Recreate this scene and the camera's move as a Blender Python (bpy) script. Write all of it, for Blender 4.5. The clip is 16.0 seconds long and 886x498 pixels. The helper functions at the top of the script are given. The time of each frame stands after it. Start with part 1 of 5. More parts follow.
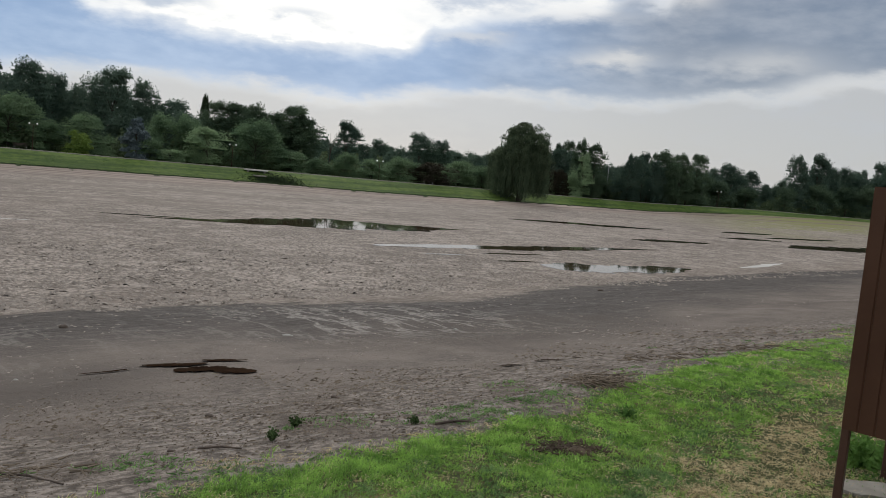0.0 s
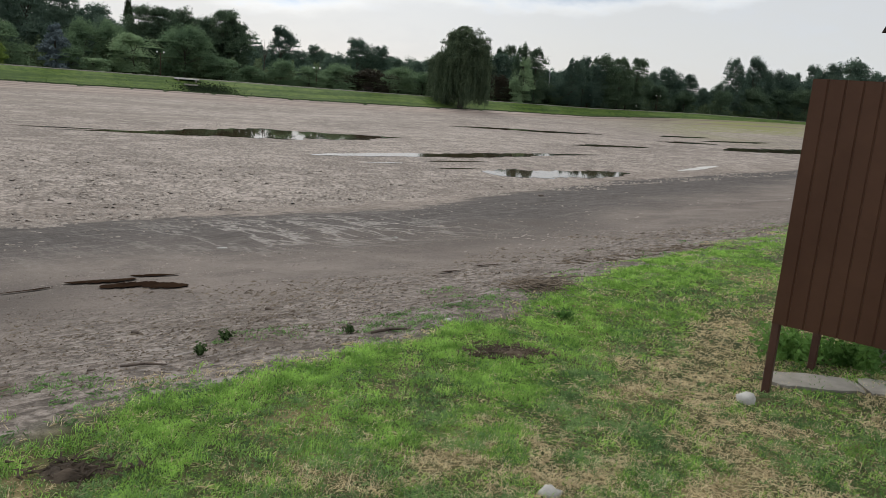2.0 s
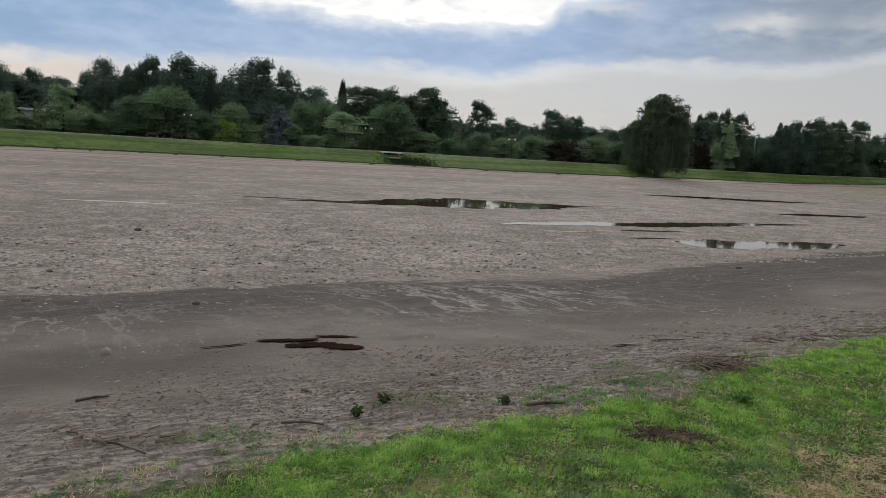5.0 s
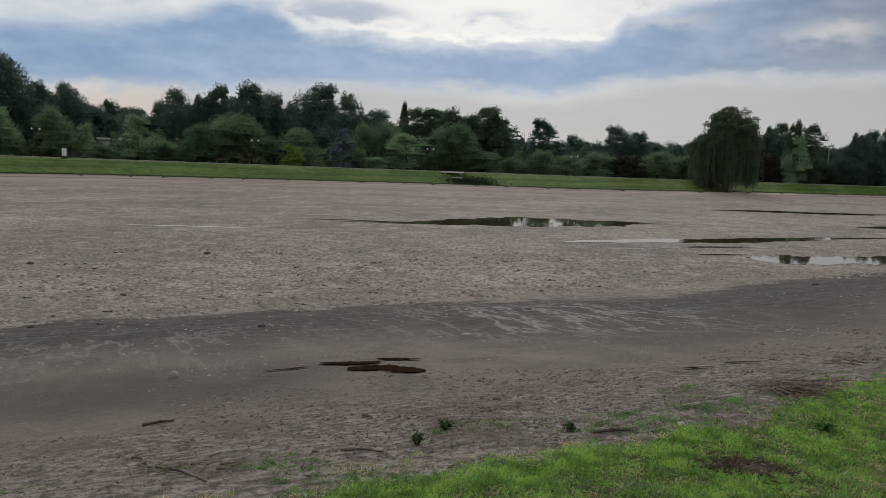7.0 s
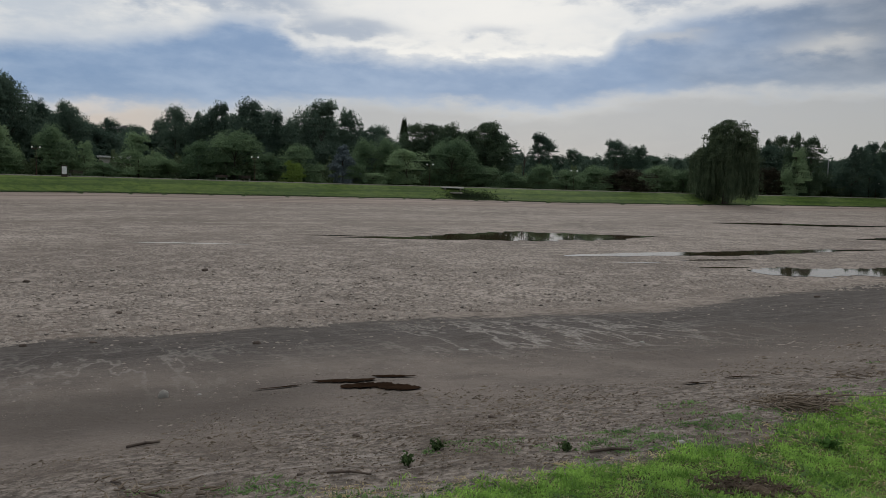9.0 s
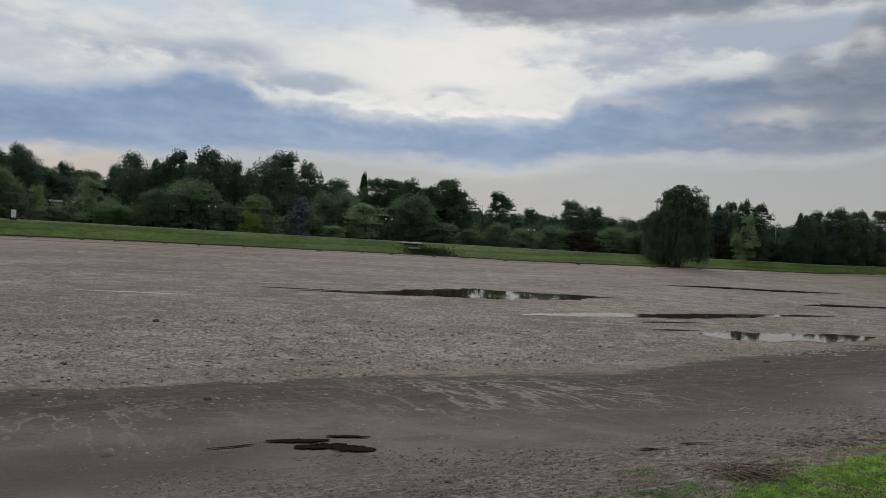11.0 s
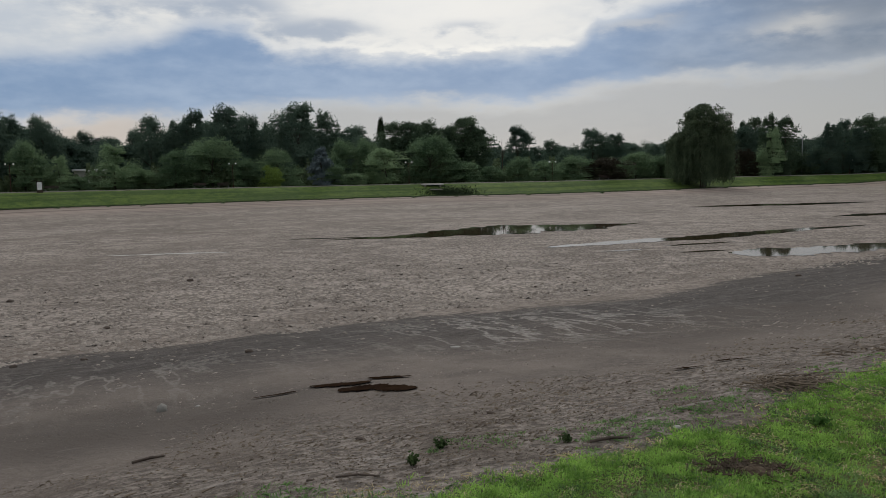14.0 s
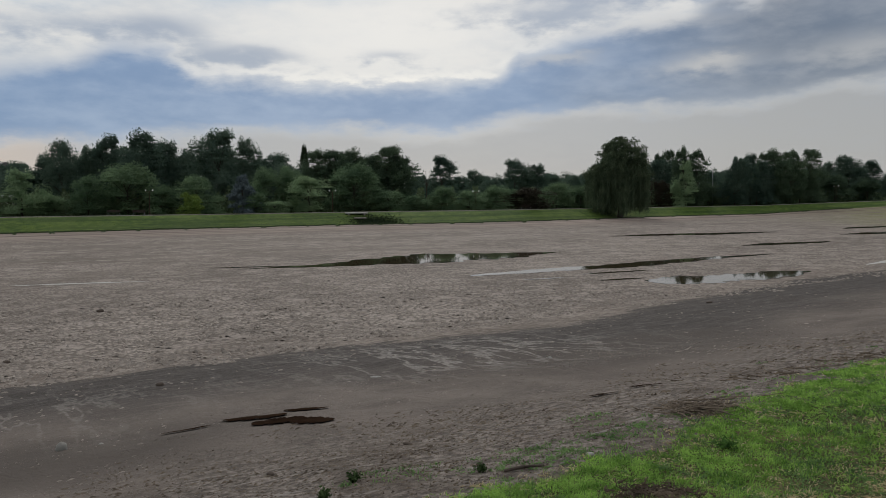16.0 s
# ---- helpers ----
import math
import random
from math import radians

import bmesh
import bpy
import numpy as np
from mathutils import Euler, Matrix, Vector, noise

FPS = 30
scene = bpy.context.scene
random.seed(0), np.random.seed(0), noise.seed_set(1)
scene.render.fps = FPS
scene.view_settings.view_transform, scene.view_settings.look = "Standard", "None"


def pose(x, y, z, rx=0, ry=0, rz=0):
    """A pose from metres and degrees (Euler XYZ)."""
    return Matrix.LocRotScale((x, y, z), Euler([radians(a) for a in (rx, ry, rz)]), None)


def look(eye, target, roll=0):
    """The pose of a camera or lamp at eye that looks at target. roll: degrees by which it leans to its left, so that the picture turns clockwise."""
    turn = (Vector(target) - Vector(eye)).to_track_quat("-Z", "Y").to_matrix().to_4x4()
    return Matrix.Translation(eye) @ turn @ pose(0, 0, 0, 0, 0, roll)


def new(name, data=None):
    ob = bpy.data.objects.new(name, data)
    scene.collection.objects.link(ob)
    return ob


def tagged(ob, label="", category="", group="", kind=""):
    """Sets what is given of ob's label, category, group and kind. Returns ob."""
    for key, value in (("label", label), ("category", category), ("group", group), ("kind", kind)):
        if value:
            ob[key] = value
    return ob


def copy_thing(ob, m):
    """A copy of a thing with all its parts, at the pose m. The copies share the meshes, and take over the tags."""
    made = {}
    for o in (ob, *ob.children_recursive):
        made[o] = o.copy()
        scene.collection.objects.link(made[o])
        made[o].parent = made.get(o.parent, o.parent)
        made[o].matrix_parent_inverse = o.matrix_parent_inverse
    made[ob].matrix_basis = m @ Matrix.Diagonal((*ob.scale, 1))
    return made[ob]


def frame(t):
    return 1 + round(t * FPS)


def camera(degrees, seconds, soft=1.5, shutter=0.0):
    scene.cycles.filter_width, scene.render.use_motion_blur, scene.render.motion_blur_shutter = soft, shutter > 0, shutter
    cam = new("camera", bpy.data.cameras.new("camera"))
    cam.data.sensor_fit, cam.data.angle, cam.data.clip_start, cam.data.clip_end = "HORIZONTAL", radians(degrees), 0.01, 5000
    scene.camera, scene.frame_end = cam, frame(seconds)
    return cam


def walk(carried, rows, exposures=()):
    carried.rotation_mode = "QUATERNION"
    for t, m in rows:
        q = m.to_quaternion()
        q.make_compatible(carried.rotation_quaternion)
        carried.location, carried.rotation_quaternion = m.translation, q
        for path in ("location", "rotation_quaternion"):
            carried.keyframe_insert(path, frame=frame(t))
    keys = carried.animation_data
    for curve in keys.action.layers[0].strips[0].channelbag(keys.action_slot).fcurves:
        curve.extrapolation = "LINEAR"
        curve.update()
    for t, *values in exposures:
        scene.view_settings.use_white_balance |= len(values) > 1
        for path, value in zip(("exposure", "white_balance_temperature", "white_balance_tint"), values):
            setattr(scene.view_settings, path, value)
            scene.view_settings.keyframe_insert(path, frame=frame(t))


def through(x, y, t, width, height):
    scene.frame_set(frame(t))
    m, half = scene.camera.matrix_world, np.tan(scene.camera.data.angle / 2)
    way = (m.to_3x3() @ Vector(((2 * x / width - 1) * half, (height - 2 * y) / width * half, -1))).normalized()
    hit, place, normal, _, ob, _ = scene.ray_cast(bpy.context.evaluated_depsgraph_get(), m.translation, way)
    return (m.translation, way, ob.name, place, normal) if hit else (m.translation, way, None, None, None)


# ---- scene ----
cam = camera(60.0, 16.0, soft=0.85)
PATH = [
    (0, (-0.386, -0.223, 1.045), (-0.393, 1.769, 0.865), 5.1),
    (0.2, (-0.344, -0.159, 1.038), (-0.47, 1.83, 0.865), 3.4),
    (0.5, (-0.304, -0.108, 1.039), (-0.581, 1.867, 0.887), 2.1),
    (0.7, (-0.291, 0.004, 1.019), (-0.604, 1.972, 0.857), 0.7),
    (1, (-0.26, -0.02, 1.041), (-0.514, 1.963, 0.981), 2.0),
    (1.2, (-0.307, 0.026, 1.059), (-0.526, 2.014, 1.023), 1.9),
    (1.5, (-0.305, -0.048, 1.022), (-0.42, 1.933, 0.772), 2.2),
    (1.7, (-0.315, -0.041, 1.007), (-0.309, 1.921, 0.614), 2.9),
    (2, (-0.309, -0.036, 0.994), (-0.151, 1.917, 0.593), 4.5),
    (2.2, (-0.286, -0.014, 1.006), (-0.119, 1.945, 0.64), 3.6),
    (2.5, (-0.239, 0.013, 0.995), (-0.188, 1.995, 0.735), 2.8),
    (2.7, (-0.196, 0.028, 1.008), (-0.27, 2.018, 0.823), 1.8),
    (3, (-0.161, 0.084, 1.016), (-0.406, 2.066, 0.911), 1.7),
    (3.2, (-0.155, 0.126, 0.998), (-0.446, 2.102, 0.871), 1.1),
    (3.5, (-0.141, 0.116, 0.977), (-0.426, 2.087, 0.787), 1.4),
    (4, (-0.111, 0.06, 1.0), (-0.362, 2.033, 0.79), 2.6),
    (4.5, (-0.071, 0.023, 1.021), (-0.303, 1.992, 0.759), 4.2),
    (5, (-0.088, 0.042, 1.0), (-0.438, 1.993, 0.741), 3.4),
    (7.5, (-0.088, 0.194, 1.012), (-0.628, 2.108, 0.809), 1.9),
    (8, (-0.049, 0.252, 0.983), (-0.62, 2.159, 0.791), 1.7),
    (8.5, (-0.052, 0.296, 0.969), (-0.597, 2.21, 0.771), 1.7),
    (9, (-0.058, 0.306, 0.989), (-0.576, 2.229, 0.811), 1.6),
    (11.5, (-0.091, 0.235, 1.049), (-0.433, 2.205, 1.031), 4.0),
    (12, (-0.074, 0.209, 1.036), (-0.331, 2.191, 0.953), 4.0),
    (12.5, (-0.082, 0.206, 1.029), (-0.332, 2.185, 0.888), 3.2),
    (13, (-0.082, 0.201, 1.018), (-0.416, 2.166, 0.846), 1.6),
    (13.5, (-0.102, 0.191, 1.03), (-0.567, 2.128, 0.851), -0.5),
    (14, (-0.102, 0.192, 1.038), (-0.576, 2.126, 0.851), -1.2),
    (14.5, (-0.073, 0.216, 1.042), (-0.387, 2.185, 0.89), -0.8),
    (15, (-0.041, 0.237, 1.038), (-0.279, 2.218, 0.906), -1.0),
    (15.5, (-0.033, 0.254, 1.035), (-0.277, 2.236, 0.909), -1.1),
    (16, (-0.044, 0.247, 1.031), (-0.325, 2.224, 0.915), -0.8),
]
EXPOSURES = [(0.0, 0.2), (0.5, -0.12), (1.0, -0.05), (1.2, -0.28), (1.5, -0.1), (2.0, 0.58), (2.5, 0.4), (3.0, -0.1), (3.5, 0.05), (4.0, -0.15), (4.5, 0.16), (5.0, 0.15), (7.5, -0.12), (9.0, -0.15), (11.5, -0.26), (12.0, -0.1), (12.5, -0.18), (13.5, -0.18), (14.5, -0.17), (16.0, -0.24)]
walk(cam, [(t, look(eye, aim, roll)) for t, eye, aim, roll in PATH], exposures=EXPOSURES)


# ---- light: overcast evening sky with a veiled sun ahead, above the far trees ----
def sky_world():
    world = bpy.data.worlds.new("world")
    scene.world = world
    world.use_nodes = True
    nt = world.node_tree
    nt.nodes.clear()

    def node(kind, **settings):
        n = nt.nodes.new(kind)
        for k, v in settings.items():
            if k == "operation":
                n.operation = v
            elif k == "clamp":
                n.use_clamp = v
        return n

    def plug(sock, v):
        if isinstance(v, bpy.types.NodeSocket):
            nt.links.new(v, sock)
        else:
            sock.default_value = v

    def m(op, a, b=0.0, c=0.0, clamp=False):
        n = node("ShaderNodeMath", operation=op, clamp=clamp)
        for sock, v in zip(n.inputs, (a, b, c)):
            plug(sock, v)
        return n.outputs[0]

    def mixc(f, a, b):
        n = nt.nodes.new("ShaderNodeMix")
        n.data_type = "RGBA"
        plug(n.inputs[0], f)
        plug(n.inputs[6], a)
        plug(n.inputs[7], b)
        return n.outputs[2]

    def noise_at(vec, scale, detail=5.0, rough=0.55):
        n = nt.nodes.new("ShaderNodeTexNoise")
        plug(n.inputs["Vector"], vec)
        n.inputs["Scale"].default_value = scale
        n.inputs["Detail"].default_value = detail
        n.inputs["Roughness"].default_value = rough
        return n.outputs[0]

    tc = nt.nodes.new("ShaderNodeTexCoord")
    sep = nt.nodes.new("ShaderNodeSeparateXYZ")
    nt.links.new(tc.outputs["Generated"], sep.inputs[0])
    x, y, z = sep.outputs
    az = m("MULTIPLY", m("ARCTAN2", x, y), 57.2958)
    el = m("MULTIPLY", m("ARCSINE", z), 57.2958)

    def plane(ka, ke, off):
        comb = nt.nodes.new("ShaderNodeCombineXYZ")
        for k, v in enumerate((m("MULTIPLY", az, ka), m("MULTIPLY", el, ke), off)):
            plug(comb.inputs[k], v)
        return comb.outputs[0]

    def soft(v, lo, hi):
        n = nt.nodes.new("ShaderNodeMapRange")
        n.interpolation_type = "SMOOTHSTEP"
        plug(n.inputs[0], v)
        plug(n.inputs[1], lo)
        plug(n.inputs[2], hi)
        return n.outputs[0]

    def total(parts):
        out = parts[0]
        for p in parts[1:]:
            out = m("ADD", out, p)
        return out

    flat, puffy = plane(0.06, 0.19, 0.0), plane(0.11, 0.24, 3.0)
    big = noise_at(flat, 1.0, 4.0, 0.5)
    fine = noise_at(puffy, 1.6, 6.0, 0.5)
    tiny = noise_at(plane(0.13, 0.34, 7.0), 3.2, 6.0, 0.55)
    warp, warp2, grain = m("SUBTRACT", big, 0.5), m("SUBTRACT", fine, 0.5), m("SUBTRACT", tiny, 0.5)
    azw = m("MULTIPLY_ADD", warp2, 5.0, m("MULTIPLY_ADD", grain, 3.0, az))
    elw = m("MULTIPLY_ADD", warp2, 1.6, m("MULTIPLY_ADD", grain, 1.7, el))

    def outline(points):
        """The height of a cloud's edge, in degrees, over the bearing."""
        ramp = nt.nodes.new("ShaderNodeValToRGB")
        ramp.color_ramp.interpolation = "EASE"
        marks = ramp.color_ramp.elements
        while len(marks) < len(points):
            marks.new(0.5)
        for mark, (a, e) in zip(marks, points):
            mark.position = (a + 70.0) / 140.0
            mark.color = (e / 25.0, e / 25.0, e / 25.0, 1)
        plug(ramp.inputs[0], m("DIVIDE", m("ADD", m("MULTIPLY_ADD", grain, 2.0, az), 70.0), 140.0))
        return m("MULTIPLY", ramp.outputs[0], 25.0)

    def blob(a, e, w, h, amount):
        da = m("DIVIDE", m("SUBTRACT", azw, a), w)
        de = m("DIVIDE", m("SUBTRACT", elw, e), h)
        d2 = m("ADD", m("MULTIPLY", da, da), m("MULTIPLY", de, de))
        return m("MULTIPLY", m("EXPONENT", m("MULTIPLY", d2, -1.0)), amount)

    # high white cloud goes on over the whole sky, brightest before the veiled sun
    cover = soft(m("MULTIPLY_ADD", grain, 0.5, noise_at(flat, 0.8, 5.0, 0.6)), 0.36, 0.68)
    near_sun = blob(-14, 13.0, 30, 6.0, 1.0)
    cover = m("MULTIPLY", cover, m("MULTIPLY_ADD", near_sun, -0.4, 1.0))
    high = mixc(cover, (0.84, 0.835, 0.815, 1), (0.55, 0.605, 0.68, 1))
    high = mixc(m("MULTIPLY", blob(-13, 12.6, 12, 3.6, 1.0), 0.8, clamp=True), high, (0.96, 0.945, 0.905, 1))
    # openings of pale blue high above, and thin grey veils
    clear = total([blob(-21, 16.2, 8, 1.5, 1.1), blob(-36, 14.6, 7, 1.0, 0.7)])
    high = mixc(m("MULTIPLY", clear, soft(warp2, -0.25, 0.1), clamp=True), high, (0.56, 0.68, 0.80, 1))
    veil = total([blob(-35, 11.9, 8, 1.0, 0.5), blob(0, 13.2, 7, 1.1, 0.75), blob(8, 15.0, 9, 1.1, 1.1), blob(17, 15.0, 6, 1.4, 0.6), blob(-22.5, 10.5, 4.5, 0.9, 1.0), blob(-28, 12.3, 4, 1.0, 0.7), blob(-11.6, 10.7, 3.0, 0.7, 0.62), blob(26, 12.5, 9, 1.5, 0.5)])
    veil = soft(m("MULTIPLY_ADD", grain, 0.9, m("MULTIPLY_ADD", warp2, 0.7, veil)), 0.12, 0.95)
    c = mixc(veil, high, (0.42, 0.48, 0.575, 1))
    # the long bank, blue before the sun and dull grey away from it
    lower = outline(((-60, 3.8), (-46, 3.8), (-40, 4.2), (-34, 4.5), (-27, 5.0), (-20, 5.5), (-11, 5.2), (-7, 5.1), (0, 6.2), (7, 6.5), (13, 6.7), (20, 7.3), (27, 8.5), (45, 9.0)))
    upper = outline(((-60, 9.6), (-46, 8.3), (-40, 9.1), (-34, 9.9), (-30.5, 11.3), (-28, 11.1), (-25.5, 9.4), (-18, 9.1), (-12, 9.0), (-4, 9.5), (-2, 11.3), (4, 12.4), (9, 12.8), (12, 14.4), (14, 13.7), (16.5, 16.5), (20, 18.0), (30, 20.0), (60, 24.0)))
    above = m("SUBTRACT", elw, lower)
    below = m("SUBTRACT", upper, elw)
    tone = soft(m("ADD", m("MULTIPLY", warp2, 1.3), grain), -0.45, 0.5)
    deep = mixc(tone, (0.20, 0.313, 0.51, 1), (0.335, 0.445, 0.625, 1))
    dull = mixc(tone, (0.145, 0.19, 0.265, 1), (0.29, 0.325, 0.385, 1))
    bank = mixc(soft(m("MULTIPLY_ADD", warp, 16.0, az), -4.0, 17.0), deep, dull)
    light = total([blob(0.5, 10.4, 2.6, 0.5, 0.5), blob(11, 9.5, 2.6, 0.6, 0.7), blob(15.5, 14.2, 1.7, 1.0, 0.8), blob(6, 12.6, 6, 0.6, 0.5), blob(21, 9.6, 3.5, 0.9, 0.45), blob(29, 8.6, 5, 0.7, 0.4)])
    bank = mixc(m("MULTIPLY", light, 1.1, clamp=True), bank, (0.64, 0.63, 0.61, 1))
    inside = m("MULTIPLY", soft(above, -0.7, 1.1), soft(below, -0.7, 1.5))
    # lit edges along the top of the bank
    rim = m("MULTIPLY", soft(below, -1.1, -0.25), m("SUBTRACT", 1.0, soft(below, -0.2, 0.35)))
    rim = m("MULTIPLY", rim, m("MULTIPLY", blob(-11, 9.6, 13, 4.0, 0.9), soft(grain, -0.1, 0.16)), clamp=True)
    c = mixc(inside, c, bank)
    c = mixc(rim, c, (1.05, 1.02, 0.95, 1))
    # a dark cloud overhead
    roof = m("SUBTRACT", elw, outline(((-60, 24.0), (-20, 20.0), (-14, 16.6), (-11, 15.7), (-6, 15.2), (0, 15.6), (6, 15.9), (13, 16.4), (25, 17.0), (60, 22.0))))
    c = mixc(m("MULTIPLY", soft(roof, -0.5, 1.1), m("SUBTRACT", 1.0, soft(el, 21.0, 27.0))), c, dull)
    # pale haze under the bank, warm away to the west
    low = mixc(soft(az, -39.0, -27.0), (0.62, 0.55, 0.505, 1), (0.455, 0.468, 0.492, 1))
    low = mixc(m("MULTIPLY", soft(az, 0.0, 16.0), 0.8), low, (0.425, 0.432, 0.442, 1))
    low = mixc(soft(m("ADD", m("MULTIPLY", warp2, 1.0), grain), -0.1, 0.5), low, (0.43, 0.445, 0.475, 1))
    c = mixc(soft(above, -0.9, 0.9), low, c)
    # clear air above the cloud
    sky = nt.nodes.new("ShaderNodeTexSky")
    sky.sky_type = "NISHITA"
    sky.sun_disc = False
    sky.sun_elevation, sky.sun_rotation = radians(32), radians(-10)
    air = nt.nodes.new("ShaderNodeMix")
    air.data_type, air.blend_type = "RGBA", "MULTIPLY"
    air.inputs[0].default_value = 1.0
    nt.links.new(sky.outputs[0], air.inputs[6])
    air.inputs[7].default_value = (0.1, 0.1, 0.1, 1)
    c = mixc(0.92, air.outputs[2], c)
    bg = nt.nodes.new("ShaderNodeBackground")
    nt.links.new(c, bg.inputs[0])
    bg.inputs[1].default_value = 1.0
    out = nt.nodes.new("ShaderNodeOutputWorld")
    nt.links.new(bg.outputs[0], out.inputs[0])


sky_world()
sun = new("sun", bpy.data.lights.new("sun", "SUN"))
sun.data.energy, sun.data.angle, sun.data.color = 0.9, radians(25), (1.0, 0.96, 0.9)
sun.matrix_world = look((-10, 60, 40), (0, 0, 0))


# ---- materials ----
class Mat:
    """A node material with short calls."""

    def __init__(self, name, rough=0.8, spec=0.3, metal=0.0):
        self.mat = bpy.data.materials.new(name)
        self.mat.use_nodes = True
        self.nt = self.mat.node_tree
        self.b = self.nt.nodes["Principled BSDF"]
        self.b.inputs["Roughness"].default_value = rough
        self.b.inputs["Specular IOR Level"].default_value = spec
        self.b.inputs["Metallic"].default_value = metal

    def plug(self, sock, v):
        if isinstance(v, bpy.types.NodeSocket):
            self.nt.links.new(v, sock)
        elif isinstance(v, tuple) and len(v) == 3:
            sock.default_value = (*v, 1) if sock.type == "RGBA" else v
        else:
            sock.default_value = v
        return self

    def put(self, name, v):
        return self.plug(self.b.inputs[name], v)

    def place(self):
        return self.nt.nodes.new("ShaderNodeNewGeometry").outputs["Position"]

    def local(self):
        return self.nt.nodes.new("ShaderNodeTexCoord").outputs["Object"]

    def stretch(self, vec, s):
        n = self.nt.nodes.new("ShaderNodeMapping")
        self.plug(n.inputs[0], vec)
        n.inputs["Scale"].default_value = s
        return n.outputs[0]

    def turn(self, vec, deg, s):
        n = self.nt.nodes.new("ShaderNodeMapping")
        self.plug(n.inputs[0], vec)
        n.inputs["Rotation"].default_value = (0, 0, radians(deg))
        return self.stretch(n.outputs[0], s)

    def noise(self, vec, scale, detail=4.0, rough=0.55):
        n = self.nt.nodes.new("ShaderNodeTexNoise")
        self.plug(n.inputs["Vector"], vec)
        n.inputs["Scale"].default_value, n.inputs["Detail"].default_value = scale, detail
        n.inputs["Roughness"].default_value = rough
        return n.outputs[0]

    def cells(self, vec, scale, feature="F1"):
        n = self.nt.nodes.new("ShaderNodeTexVoronoi")
        n.feature = feature
        self.plug(n.inputs["Vector"], vec)
        n.inputs["Scale"].default_value = scale
        return n.outputs[0]

    def m(self, op, a, b=0.0, c=0.0, clamp=False):
        n = self.nt.nodes.new("ShaderNodeMath")
        n.operation, n.use_clamp = op, clamp
        for sock, v in zip(n.inputs, (a, b, c)):
            self.plug(sock, v)
        return n.outputs[0]

    def soft(self, v, lo, hi):
        n = self.nt.nodes.new("ShaderNodeMapRange")
        n.interpolation_type = "SMOOTHSTEP"
        self.plug(n.inputs[0], v)
        n.inputs[1].default_value, n.inputs[2].default_value = lo, hi
        return n.outputs[0]

    def mix(self, f, a, b):
        n = self.nt.nodes.new("ShaderNodeMix")
        n.data_type = "RGBA"
        for k, v in ((0, f), (6, a), (7, b)):
            self.plug(n.inputs[k], v)
        return n.outputs[2]

    def vec(self, x, y, z=0.0):
        n = self.nt.nodes.new("ShaderNodeCombineXYZ")
        for sock, v in zip(n.inputs, (x, y, z)):
            self.plug(sock, v)
        return n.outputs[0]

    def axis(self, vec, k):
        n = self.nt.nodes.new("ShaderNodeSeparateXYZ")
        self.plug(n.inputs[0], vec)
        return n.outputs[k]

    def field(self, name):
        n = self.nt.nodes.new("ShaderNodeAttribute")
        n.attribute_name = name
        return n.outputs["Fac"]

    def island(self):
        return self.nt.nodes.new("ShaderNodeNewGeometry").outputs["Random Per Island"]

    def each(self):
        return self.nt.nodes.new("ShaderNodeObjectInfo").outputs["Random"]

    def bump(self, height, dist, strength=0.6):
        n = self.nt.nodes.new("ShaderNodeBump")
        self.plug(n.inputs["Height"], height)
        n.inputs["Distance"].default_value, n.inputs["Strength"].default_value = dist, strength
        self.nt.links.new(n.outputs[0], self.b.inputs["Normal"])
        return self


def leafy(name, dark, light, through=0.25, spread=0.5, grain=0.18, clump=0.2):
    a = Mat(name, 0.75, 0.08)
    patch = a.soft(a.noise(a.place(), spread, 3.0), 0.5 - clump, 0.5 + clump)
    f = a.m("MULTIPLY_ADD", a.each(), 0.6 - grain, a.m("MULTIPLY_ADD", patch, 0.4, a.m("MULTIPLY", a.island(), grain)))
    col = a.mix(f, dark, light)
    a.put("Base Color", col)
    t = a.nt.nodes.new("ShaderNodeBsdfTranslucent")
    a.nt.links.new(col, t.inputs[0])
    mixn = a.nt.nodes.new("ShaderNodeMixShader")
    mixn.inputs[0].default_value = through
    a.nt.links.new(a.b.outputs[0], mixn.inputs[1])
    a.nt.links.new(t.outputs[0], mixn.inputs[2])
    a.nt.links.new(mixn.outputs[0], a.nt.nodes["Material Output"].inputs[0])
    return a.mat


def plain(name, a_col, b_col, scale, rough=0.8, metal=0.0, bump=0.004, spec=0.3):
    a = Mat(name, rough, spec, metal)
    p = a.local()
    n1, n2 = a.noise(p, scale, 6.0, 0.65), a.noise(p, scale * 0.17, 3.0)
    f = a.m("MULTIPLY_ADD", n2, 0.7, a.m("MULTIPLY", n1, 0.6))
    a.put("Base Color", a.mix(a.soft(f, 0.4, 0.9), a_col, b_col))
    a.bump(n1, bump)
    return a.mat


